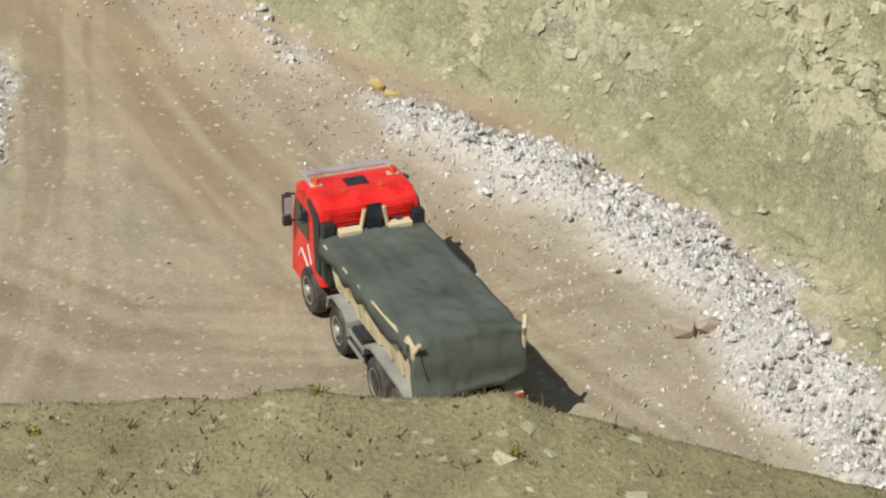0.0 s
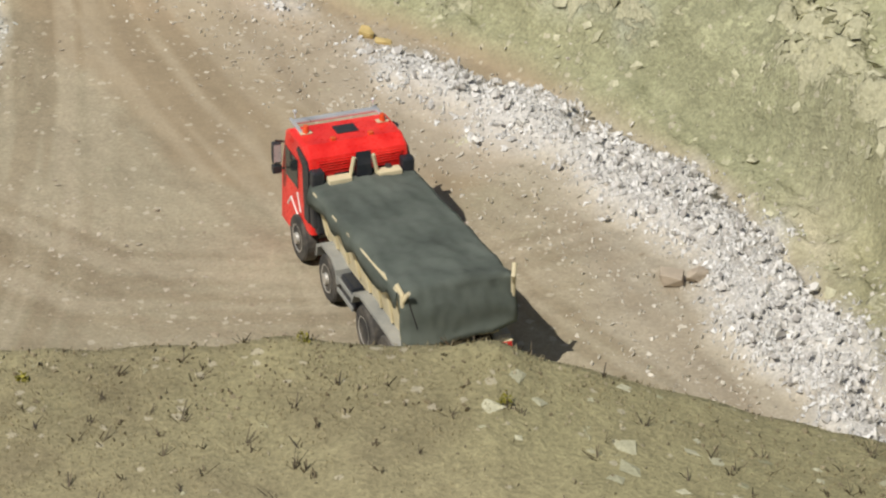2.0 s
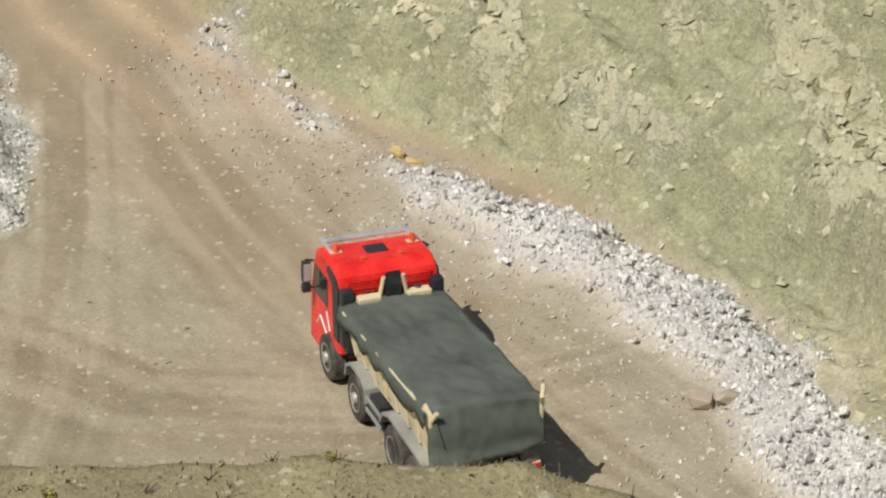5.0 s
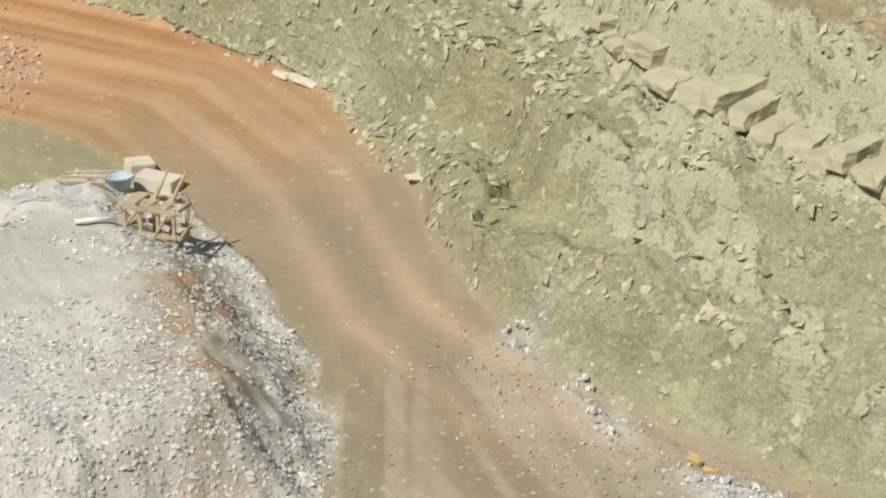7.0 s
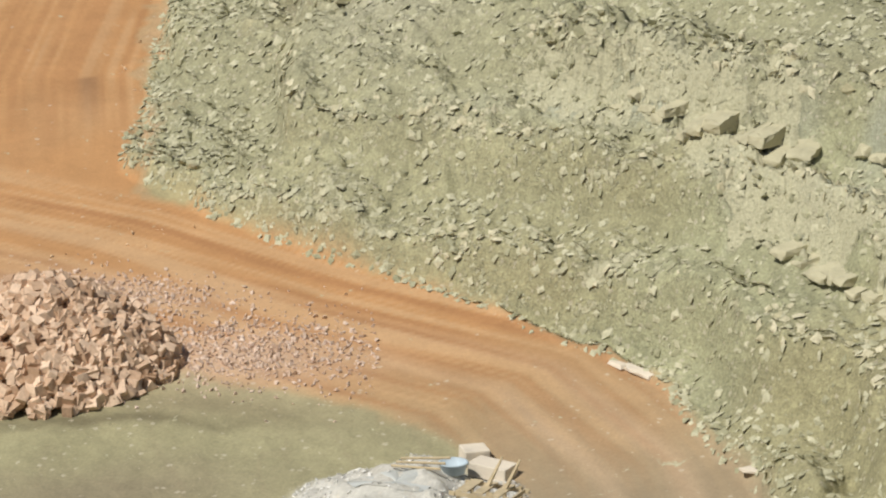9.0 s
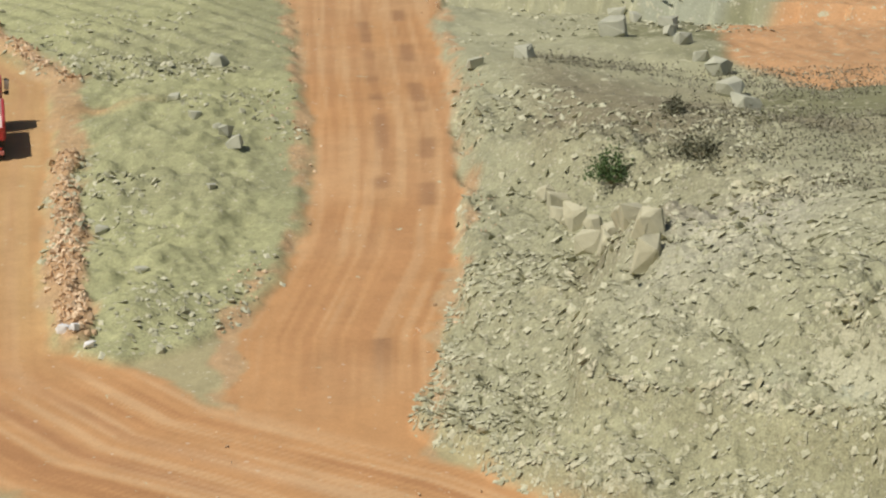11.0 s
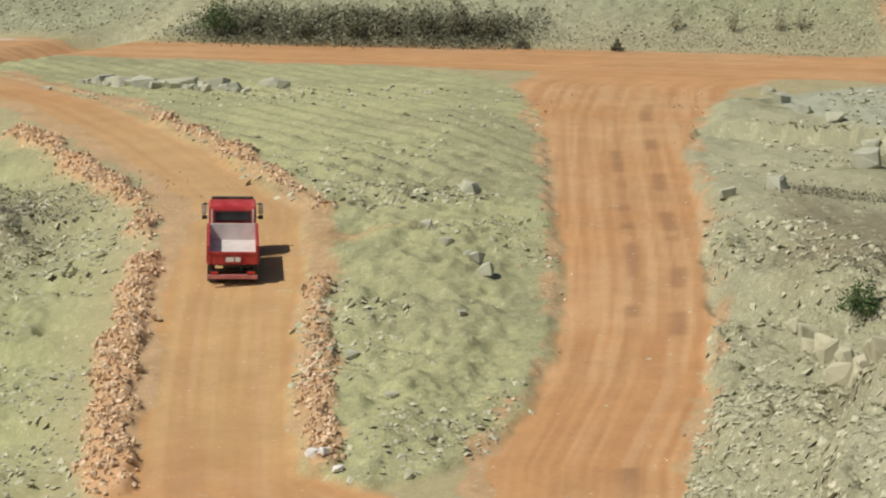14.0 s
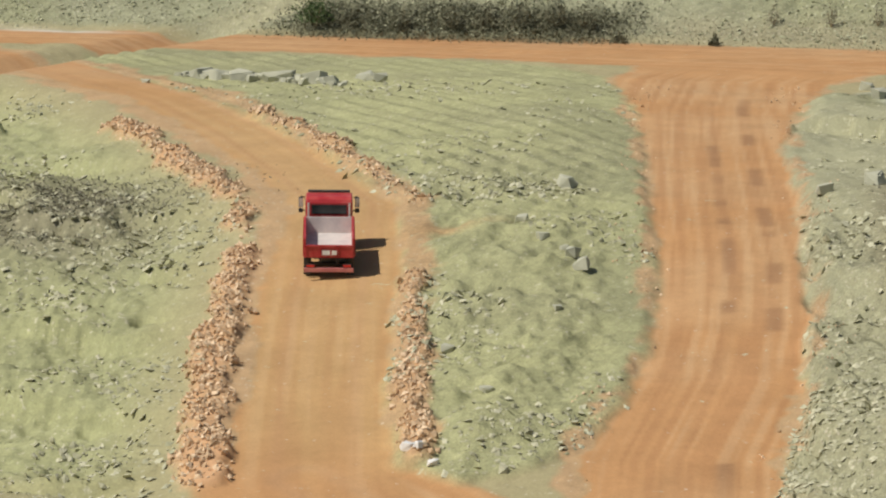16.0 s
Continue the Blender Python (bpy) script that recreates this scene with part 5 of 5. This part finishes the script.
    for a, b in (((-1.2, 0.1, 2.15), (-1.05, -0.95, 1.55)), ((1.2, 0.1, 2.15), (1.1, -0.95, 1.6)), ((-1.12, -0.9, 2.3), (-0.95, -0.99, 1.7))):
        bm = bmesh.new()
        rod(bm, a, b, 0.014, 6)
        part("tie_rope", bm, BLACK, t)
    # tail
    bm = bmesh.new()
    block(bm, -1.2, 1.2, -0.98, -0.80, 0.42, 0.60, 0.02)
    for s in (-1, 1):
        block(bm, s * 0.5 - 0.06, s * 0.5 + 0.06, -0.92, -0.75, 0.5, 0.95, 0.01)
    part("rear_bumper", bm, WORN_GREY, t)
    bm = bmesh.new()
    block(bm, -0.42, 0.42, -0.94, -0.86, 0.66, 1.10, 0.02)
    for s in (-1, 1):
        rod(bm, (s * 0.36, -0.96, 0.62), (s * 0.36, -0.96, 1.14), 0.035, 8)
    rod(bm, (0, -1.0, 0.8), (0, -0.9, 0.8), 0.12, 12)
    block(bm, -0.2, 0.2, -1.0, -0.92, 0.72, 0.88, 0.02)
    part("tow_frame", bm, CHASSIS, t, "grey tow coupling frame")
    for s in (-1, 1):
        lamp = new("tail_light")
        lamp.parent = t
        lamp.location = (s * 0.92, -0.93, 0.98)
        bm = bmesh.new()
        block(bm, -0.26, 0.26, -0.02, 0.10, -0.09, 0.09, 0.015)
        part("light_box", bm, CREAM, lamp)
        bm = bmesh.new()
        block(bm, -0.24, 0.24, -0.04, -0.021, -0.07, 0.07, 0.008)
        part("lens", bm, LENS, lamp, "red tail lens")
        bm = bmesh.new()
        block(bm, s * 1.05 - 0.2, s * 1.05 + 0.2, -0.72, -0.69, 0.18, 0.75, 0.005)
        part("mud_flap", bm, CHASSIS, t)
    bm = bmesh.new()
    block(bm, -0.2, 0.2, -1.0, -0.985, 0.46, 0.57, 0.004)
    part("number_plate", bm, LENS, t, "plain dark red plate")
    return t


WORN_GREY = worn("worn_grey_steel", (0.44, 0.43, 0.38), 0.5, 0.4)
tipper_with_tarp()


def empty_tipper():
    """A short red tipper seen from behind, its open body empty; y ahead from the last axle."""
    gx, gy = -65.7, 130.9
    lift = level(gx, gy) - 0.03
    t = thing("tipper_truck", pose(gx, gy, lift + 0.02, 6.5, 0, 26.8), "dark red tipper lorry with empty pale body on the ramp", "truck")
    for y in (0.0, 1.25, 4.3):
        for side in (-1, 1):
            wheel(t, side * 1.0, y, 0.48, 0.48, 0.34, side, 0.1)
    bm = bmesh.new()
    for s in (-1, 1):
        block(bm, s * 0.4 - 0.05, s * 0.4 + 0.05, -0.9, 4.9, 0.68, 0.94, 0.015)
    for y in (0.0, 1.25, 4.3):
        rod(bm, (-0.9, y, 0.48), (0.9, y, 0.48), 0.09, 10)
    block(bm, -0.7, 0.7, -0.6, 4.0, 0.86, 1.05, 0.01)
    part("chassis", bm, BLACK, t)
    # open body: floor, two sides, tailgate, headboard
    bm = bmesh.new()
    block(bm, -1.08, 1.08, -1.0, 3.25, 1.05, 1.13, 0.01)
    part("body_floor", bm, BED_WHITE, t, "worn pale body floor")
    for s in (-1, 1):
        bm = bmesh.new()
        block(bm, s * 1.13 - 0.05, s * 1.13 + 0.05, -1.0, 3.25, 1.05, 1.95, 0.01)
        for k in range(6):
            y = -0.9 + 0.8 * k
            block(bm, s * 1.19 - 0.03, s * 1.19 + 0.03, y - 0.05, y + 0.05, 1.05, 1.95, 0.008)
        part("body_side", bm, DARK_RED, t)
    bm = bmesh.new()
    block(bm, -1.08, 1.08, 3.18, 3.26, 1.13, 1.92, 0.01)
    part("headboard", bm, BED_WHITE, t, "worn pale headboard")
    gate = new("tailgate")
    gate.parent = t
    gate.location = (0, -1.06, 1.05)
    bm = bmesh.new()
    block(bm, -1.14, 1.14, -0.04, 0.05, 0.0, 0.60, 0.012)
    for x in (-1.08, -0.4, 0.4, 1.08):
        block(bm, x - 0.05, x + 0.05, -0.075, -0.03, 0.0, 0.60, 0.008)
    block(bm, -1.14, 1.14, -0.075, -0.03, 0.50, 0.60, 0.008)
    part("gate_panel", bm, DARK_RED, gate)
    for x0, x1 in ((-0.32, 0.05), (0.12, 0.36)):
        bm = bmesh.new()
        block(bm, x0, x1, -0.10, -0.082, 0.14, 0.36, 0.004)
        part("marking", bm, WHITE, gate, "plain white marking")
    # cab
    cab = new("cab")
    cab.parent = t
    bm = bmesh.new()
    sweep_profile(bm, [(3.62, 0.9), (3.62, 2.5), (3.70, 2.66), (3.95, 2.74), (4.95, 2.70), (5.15, 2.55), (5.45, 1.6), (5.50, 0.5), (4.85, 0.5), (4.75, 0.9), (4.3, 1.05), (3.85, 0.9)], -1.12, 1.12)
    bmesh.ops.bevel(bm, geom=[e for e in bm.edges if abs(e.verts[0].co.x - e.verts[1].co.x) < 1e-5 and e.verts[0].co.z + e.verts[1].co.z > 2.4], offset=0.09, segments=3, affect="EDGES", profile=0.5)
    part("shell", bm, DARK_RED, cab)
    bm = bmesh.new()
    block(bm, -0.85, 0.85, 3.60, 3.63, 1.95, 2.42, 0.02)
    part("rear_window", bm, GLASS, cab)
    for s in (-1, 1):
        bm = bmesh.new()
        block(bm, s * 1.125 - 0.012, s * 1.125 + 0.012, 4.1, 5.05, 1.6, 2.35, 0.01)
        part("side_window", bm, GLASS, cab)
    bm = bmesh.new()
    block(bm, -1.0, 1.0, 4.86, 5.12, 2.72, 2.80, 0.02)
    part("roof_visor", bm, BLACK, cab)
    for s in (-1, 1):
        side_mirror(cab, s * 1.16, 5.0, 2.32, s)
        bm = bmesh.new()
        rod(bm, (s * 0.98, 3.45, 1.0), (s * 0.98, 3.45, 2.55), 0.045, 8)
        part("side_post", bm, CHROME, t)
        bm = bmesh.new()
        block(bm, s * 1.0 - 0.2, s * 1.0 + 0.2, -0.7, 1.9, 1.0, 1.04, 0.01)
        part("mudguard", bm, BLACK, t)
        lamp = new("tail_light")
        lamp.parent = t
        lamp.location = (s * 0.85, -1.12, 0.66)
        bm = bmesh.new()
        block(bm, -0.2, 0.2, -0.02, 0.08, -0.08, 0.08, 0.01)
        part("light_box", bm, BLACK, lamp)
        bm = bmesh.new()
        block(bm, -0.18, 0.18, -0.035, -0.021, -0.06, 0.06, 0.006)
        part("lens", bm, LENS, lamp, "red tail lens")
        bm = bmesh.new()
        block(bm, s * 1.0 - 0.18, s * 1.0 + 0.18, -0.62, -0.59, 0.12, 0.9, 0.005)
        part("mud_flap", bm, BLACK, t)
    bm = bmesh.new()
    block(bm, -1.15, 1.15, -1.16, -1.02, 0.36, 0.56, 0.02)
    part("rear_bumper", bm, worn("faded_pink_paint", (0.50, 0.16, 0.15), 0.5, 0.4), t, "faded red bumper bar")
    return t


empty_tipper()


# ---- on the spoil heap ----
def trestle():
    gx, gy = -16.35, 77.6
    t = thing("timber_crate", pose(gx, gy, level(gx, gy) + 0.06, 0, 0, -14), "rough timber crate frame standing on the spoil heap", "crate frame", )
    for x in (-0.72, -0.25, 0.25, 0.72):
        for y in (-0.42, 0.42):
            bm = bmesh.new()
            block(bm, x - 0.045, x + 0.045, y - 0.045, y + 0.045, -0.2, 0.95 + 0.05 * math.sin(x * 9 + y), 0.008)
            part("post", bm, WOOD, t)
    for z in (0.10, 0.78):
        for y in (-0.49, 0.49):
            bm = bmesh.new()
            block(bm, -0.95, 0.95, y - 0.025, y + 0.025, z, z + 0.12, 0.006)
            part("rail", bm, WOOD, t)
        for x in (-0.80, 0.80):
            bm = bmesh.new()
            block(bm, x - 0.025, x + 0.025, -0.55, 0.55, z, z + 0.11, 0.006)
            part("rail", bm, WOOD, t)
    for k, x in enumerate((-0.55, -0.1, 0.4)):
        bm = bmesh.new()
        block(bm, x - 0.14, x + 0.14, -0.5, 0.5, 0.92, 0.96, 0.006)
        part("board", bm, WOOD, t)
    for x in (0.1, 0.62):
        bm = bmesh.new()
        rod(bm, (x - 0.22, 0.1, 0.9), (x + 0.12, 0.35, 1.75), 0.07, 4, 0.03)
        part("pointed_stake", bm, WOOD, t)
    for a, b in (((0.75, -0.5, -0.15), (1.15, -0.1, 0.7)), ((-0.8, -0.5, 0.15), (-0.3, -0.52, 0.8)), ((0.2, -0.52, 0.15), (0.6, -0.52, 0.8))):
        bm = bmesh.new()
        rod(bm, a, b, 0.035, 4)
        part("brace", bm, WOOD, t)


trestle()
gx, gy = -18.15, 81.3
tub = thing("tub", pose(gx, gy, level(gx, gy) - 0.03, 0, 0, 10), "pale blue round plastic tub standing by the puddle", "tub")
bm = bmesh.new()
prof = [(0.32, 0.0), (0.38, 0.27), (0.42, 0.29), (0.42, 0.32), (0.37, 0.32), (0.31, 0.05)]
loops = [[bm.verts.new((r * math.cos(k * math.pi / 16), r * math.sin(k * math.pi / 16), z)) for k in range(32)] for r, z in prof]
for a, b in zip(loops, loops[1:]):
    for k in range(32):
        bm.faces.new((a[k], a[(k + 1) % 32], b[(k + 1) % 32], b[k]))
bm.faces.new(loops[0][::-1])
bm.faces.new(loops[-1])
part("basin", bm, BLUE, tub, smooth=True)
bm = bmesh.new()
for s in (-1, 1):
    rod(bm, (s * 0.42, -0.08, 0.26), (s * 0.42, 0.08, 0.26), 0.02, 8)
part("handle", bm, BLUE, tub)
for k, (sx, sy, w, d, h, a) in enumerate(((-17.9, 82.9, 0.75, 0.7, 0.45, 0.5), (-17.2, 82.1, 1.25, 0.7, 0.42, -0.35))):
    bm = bmesh.new()
    block(bm, -w / 2, w / 2, -d / 2, d / 2, 0, h, 0.04)
    ob = part("stone_slab", bm, SLAB)
    ob.location, ob.rotation_euler = (sx, sy, level(sx, sy) - 0.06), (0.03, 0.02, a)
    tagged(ob, "pale cut limestone block behind the blue tub" if k == 0 else "long pale cut limestone block behind the blue tub", "stone block", "cut slabs")
bm = bmesh.new()
px, py = -17.9, 77.2
rod(bm, (-0.55, -0.12, 0.08), (0.5, 0.12, 0.16), 0.07, 12)
ob = part("pipe", bm, WHITE, smooth=True)
ob.location = (px, py, level(px, py))
tagged(ob, "white plastic pipe lying on the spoil heap", "pipe")
# shallow puddle in the levelled top
bm = bmesh.new()
cx, cy = -19.3, 79.3
rimv = []
for k in range(48):
    a = 2 * math.pi * k / 48
    r = 1 + 0.65 * noise.noise(Vector((math.cos(a) * 1.5, math.sin(a) * 1.5, 3)))
    rimv.append(bm.verts.new((1.5 * r * math.cos(a), 0.7 * r * math.sin(a), 0)))
mid = bm.verts.new((0, 0, 0))
for k in range(48):
    bm.faces.new((mid, rimv[k], rimv[(k + 1) % 48]))
pud = part("puddle", bm, WATER)
for v in pud.data.vertices:
    v.co.z = level(cx + v.co.x, cy + v.co.y) + 0.015
pud.location = (cx, cy, 0)
tagged(pud, "shallow grey puddle on the spoil heap", "puddle", kind="structure")
for k in range(3):
    bm = bmesh.new()
    rod(bm, (-0.7, -0.05 + 0.1 * k, 0), (0.7, 0.05 - 0.04 * k, 0.06 * k), 0.04, 6)
    ob = part("timber_pole", bm, WOOD)
    ob.location = (-18.9 + 0.1 * k, 79.9 + 0.15 * k, level(-18.9, 79.9) + 0.05 + 0.05 * k)
    ob.rotation_euler = (0, 0, 0.1 * k - 0.1)
    tagged(ob, "weathered grey timber pole lying by the puddle", "pole", "poles by the puddle")
for k in range(3):
    bm = bmesh.new()
    rod(bm, (-1.1, 0, 0), (1.1, 0.06 * k, 0), 0.09, 12)
    ob = part("pipe", bm, BLACK, smooth=True)
    ob.location = (-38.2, 86.4 + 0.24 * k, level(-38.2, 86.5) + 0.11)
    ob.rotation_euler = (0, 0, -0.12)
    tagged(ob, "black plastic pipe lying beside the block heap", "pipe", "black pipes")


# ---- plants ----
def blades(name, x, y, tall, wide, lean, mat, label, category, per=4, apart=0.05):
    """Thin upright blades and stalks, joined."""
    n = len(x) * per
    bx, by = np.repeat(x, per) + rng.normal(0, apart, n), np.repeat(y, per) + rng.normal(0, apart, n)
    bz = land(bx, by)[0] - 0.02
    h = rng.uniform(*tall, n)
    a = rng.uniform(0, 2 * np.pi, n)
    tip = np.stack([np.cos(a) * h * rng.uniform(0, lean, n), np.sin(a) * h * rng.uniform(0, lean, n), h], -1)
    w = np.stack([np.ones(n), np.zeros(n), np.zeros(n)], -1) * (rng.uniform(*wide, n) / 2)[:, None]
    root = np.stack([bx, by, bz], -1)
    v = np.stack([root - w, root + w, root + tip + w * 0.6, root + tip - w * 0.6], 1).reshape(-1, 3)
    q = np.arange(n * 4).reshape(-1, 4)
    return tagged(new(name, mesh_of(name, v, q, mat)), label, category, kind="stuff")


def brush(name, x, y, tall, size, mat, label, category):
    """Low tangled scrub: small leaves and twigs at random heights over the ground, joined."""
    n = len(x)
    p = np.stack([x, y, land(x, y)[0] + rng.uniform(0, 1, n) ** 1.3 * tall * (0.35 + 0.65 * np.clip(0.5 + 2 * soft_noise(x, y, 2.5, 2, 81), 0, 1))], -1)
    u, v = rng.normal(0, 1, (n, 3)), rng.normal(0, 1, (n, 3))
    u /= np.linalg.norm(u, axis=1, keepdims=True)
    v -= u * (u * v).sum(1, keepdims=True)
    v /= np.linalg.norm(v, axis=1, keepdims=True)
    s = rng.uniform(0.5, 1.5, (n, 1)) * size
    quad = np.stack([p - u * s, p - v * s * 0.4, p + u * s, p + v * s * 0.4], 1).reshape(-1, 3)
    return tagged(new(name, mesh_of(name, quad, np.arange(n * 4).reshape(-1, 4), mat)), label, category, kind="stuff")


def leaves(count, spread, size, squash=1.0):
    """Leaf quads about the origin in an uneven crown."""
    p = rng.normal(0, 1, (count, 3))
    p /= np.linalg.norm(p, axis=1, keepdims=True)
    p *= rng.uniform(0.25, 1, (count, 1)) ** 0.5
    lob = 1 + 0.45 * np.sin(p[:, :1] * 5 + 1.3) * np.cos(p[:, 1:2] * 4) + rng.normal(0, 0.08, (count, 1))
    p = p * lob * np.array(spread)
    p[:, 2] = np.abs(p[:, 2]) * squash + spread[2] * 0.15
    u, v = rng.normal(0, 1, (count, 3)), rng.normal(0, 1, (count, 3))
    u /= np.linalg.norm(u, axis=1, keepdims=True)
    v -= u * (u * v).sum(1, keepdims=True)
    v /= np.linalg.norm(v, axis=1, keepdims=True)
    s = rng.uniform(0.6, 1.4, (count, 1)) * size
    return np.stack([p - u * s, p - v * s * 0.5, p + u * s, p + v * s * 0.5], 1).reshape(-1, 3), np.arange(count * 4).reshape(-1, 4)


def shrub(x, y, w, h, mat, label, count=420, leaf=0.09, group="", name="shrub"):
    t = thing(name, pose(x, y, level(x, y) - 0.04), label, "shrub", group)
    bm = bmesh.new()
    for k in range(6):
        a = k * 1.05 + x
        top = Vector((math.cos(a) * w * 0.35, math.sin(a) * w * 0.35, h * (0.6 + 0.1 * math.sin(k * 2))))
        rod(bm, (0, 0, 0), top, 0.035, 5, 0.012)
    part("stem", bm, STRAW, t)
    v, q = leaves(count * 2, (w / 2, w / 2, h), leaf * 0.75)
    o = new("crown", mesh_of("crown", v, q, mat))
    o.parent = t


shrub(-34.1, 126.4, 2.0, 1.3, LEAF, "bright green low shrub above the rim boulders", 700, 0.10)
shrub(-30.5, 126.6, 2.4, 0.9, SCRUB, "dull green low shrub on the bank", 500, 0.10)
shrub(-33.4, 134.5, 1.2, 0.7, SCRUB, "dull green low shrub on the bank", 300, 0.09)
shrub(-108.5, 213.6, 3.0, 2.4, LEAF, "rounded green bush at the foot of the spoil slope", 800, 0.12)
shrub(-101.5, 214.6, 1.6, 1.2, SCRUB, "dark green bush at the foot of the spoil slope", 420, 0.11, "foot shrubs")
for k, (sx, sy, w, h) in enumerate(((-98, 215.8, 2.2, 1.1), (-95.5, 216.6, 2.0, 1.2), (-93, 217.4, 2.4, 1.5), (-90.6, 218.2, 2.2, 1.6), (-88.4, 218.8, 2.0, 1.3), (-106, 214.4, 1.8, 1.0), (-85.4, 217.8, 1.2, 0.6), (-78.4, 219.2, 0.8, 0.7))):
    shrub(sx, sy, w, h, SCRUB, "dark scrubby bush at the foot of the spoil slope", 420, 0.11, "foot shrubs")
shrub(-46.6, 230.6, 1.6, 3.2, LEAF, "slender young green tree on the ochre mound", 620, 0.12, name="young_tree")
for k, (sx, sy, h) in enumerate(((-71.3, 225, 2.2), (-75.5, 224, 1.4), (-68, 226, 1.6), (-66.4, 226.2, 1.5))):
    shrub(sx, sy, 1.2, h, GREYGRASS, "thin grey half-bare sapling by the upper road", 110, 0.09, "bare saplings", "sapling")
shrub(-92.6, 222.0, 1.2, 2.4, SCRUB, "thin dark half-bare sapling on the slope", 70, 0.08, "bare saplings", "sapling")

x, y = field(110000, 228, 250, 20, 30)
rel = y - foot_of(x, y)
belt = np.exp(-((rel - 2.0) / 2.2) ** 2) * step(-114, -106, x) * (1 - step(-89, -83, x))
k = rng.uniform(0, 1, len(x)) < belt
brush("scrub_belt", x[k][:18000], y[k][:18000], 0.8, 0.12, SCRUB, "belt of dark scrub and brush along the upper road", "scrub")
x, y = field(60000, 150, 180, 25, 34)
k = rng.uniform(0, 1, len(x)) < np.exp(-((x + 87.5) / 5.5) ** 2 - ((y - 141.5) / 5) ** 2)
brush("grey_grass", x[k][:14000], y[k][:14000], 0.25, 0.08, GREYGRASS, "grey dry grass in the hollow beside the ramp", "grass")
x, y = field(40000, 222, 248, 14, 22.5)
k = rng.uniform(0, 1, len(x)) < np.exp(-((y - foot_of(x, y) - 1.0) / 2.2) ** 2) * 0.5 * (x < -60)
brush("verge_grass", x[k][:7000], y[k][:7000], 0.35, 0.08, leaf_material("verge_straw", (0.22, 0.20, 0.12), (0.36, 0.33, 0.21)), "dry pale grass at the verge of the upper road", "grass")
x, y = field(60000, 120, 160, 9, 18)
z, zone = land(x, y)
k = rng.uniform(0, 1, len(x)) < zone["side"] * np.clip(0.05 + 2.2 * soft_noise(x, y, 8, 3, 54), 0, 1) * step(3, 6, zone["s"])
brush("bank_brush", x[k][:11000], y[k][:11000], 0.35, 0.08, GREYGRASS, "thin grey brush on the bank above the boulders", "scrub")
# the hillside in front
x, y = field(5200, 34.5, 42.6, -11, 11)
k = rng.uniform(0, 1, len(x)) < np.clip(0.25 + 0.5 * step(38, 41.5, y) + 1.6 * soft_noise(x, y, 2.5, 3, 71), 0, 1)
blades("dry_grass", x[k], y[k], (0.02, 0.08), (0.008, 0.018), 1.2, STRAW, "short dry grass and straw on the hillside", "grass", 4, 0.12)
x, y = field(150, 34.5, 42.4, -11, 11)
blades("dead_weeds", x, y, (0.04, 0.20), (0.012, 0.03), 1.5, DEADWEED, "dark dead weed stalks on the hillside", "weeds", 6, 0.03)
x, y = field(7000, 34.5, 42.6, -11, 11)
strew("hillside_clods", x, y, np.clip(0.2 + 0.7 * step(39, 42, y), 0, 1), 5000, (0.012, 0.09, 3.8, (0.2, 0.5)), stone_material("clods", (0.14, 0.115, 0.07), (0.44, 0.39, 0.27)), "small clods and pale stones on the hillside", "stones")
x, y = field(3000, 40.2, 42.8, -10, 11)
strew("crest_clods", x, y, np.clip(0.35 + 1.6 * soft_noise(x, y, 1.5, 3, 92), 0, 1) * (1 - 0.7 * step(0, 3, x)) * 0.5, 900, (0.02, 0.12, 3.0, (0.3, 0.6)), stone_material("dark_clods", (0.16, 0.13, 0.08), (0.36, 0.31, 0.20)), "dark broken clods of soil along the crest", "clods")
x, y = field(260, 36, 42, -10, -1)
strew("hillside_plates", x, y, np.full(len(x), 0.12), 40, (0.12, 0.45, 2.0, (0.08, 0.14)), SAGE_STONE, "flat pale rock plates showing through the hillside", "stones", tilt=0.1, sink=0.4, laid=True)
for k, (sx, sy) in enumerate(((-6.2, 41.2), (-1.95, 42.0), (1.1, 40.6), (5.9, 38.9), (6.3, 37.5), (-7.0, 40.6))):
    t = thing("weed", pose(sx, sy, level(sx, sy) - 0.01), "small yellow green weed on the hillside", "weed", "green weeds")
    v, q = leaves(60, (0.12, 0.12, 0.14), 0.035)
    o = new("leaf_tuft", mesh_of("leaf_tuft", v, q, leaf_material("weed_leaf", (0.16, 0.16, 0.02), (0.34, 0.30, 0.05))))
    o.parent = t
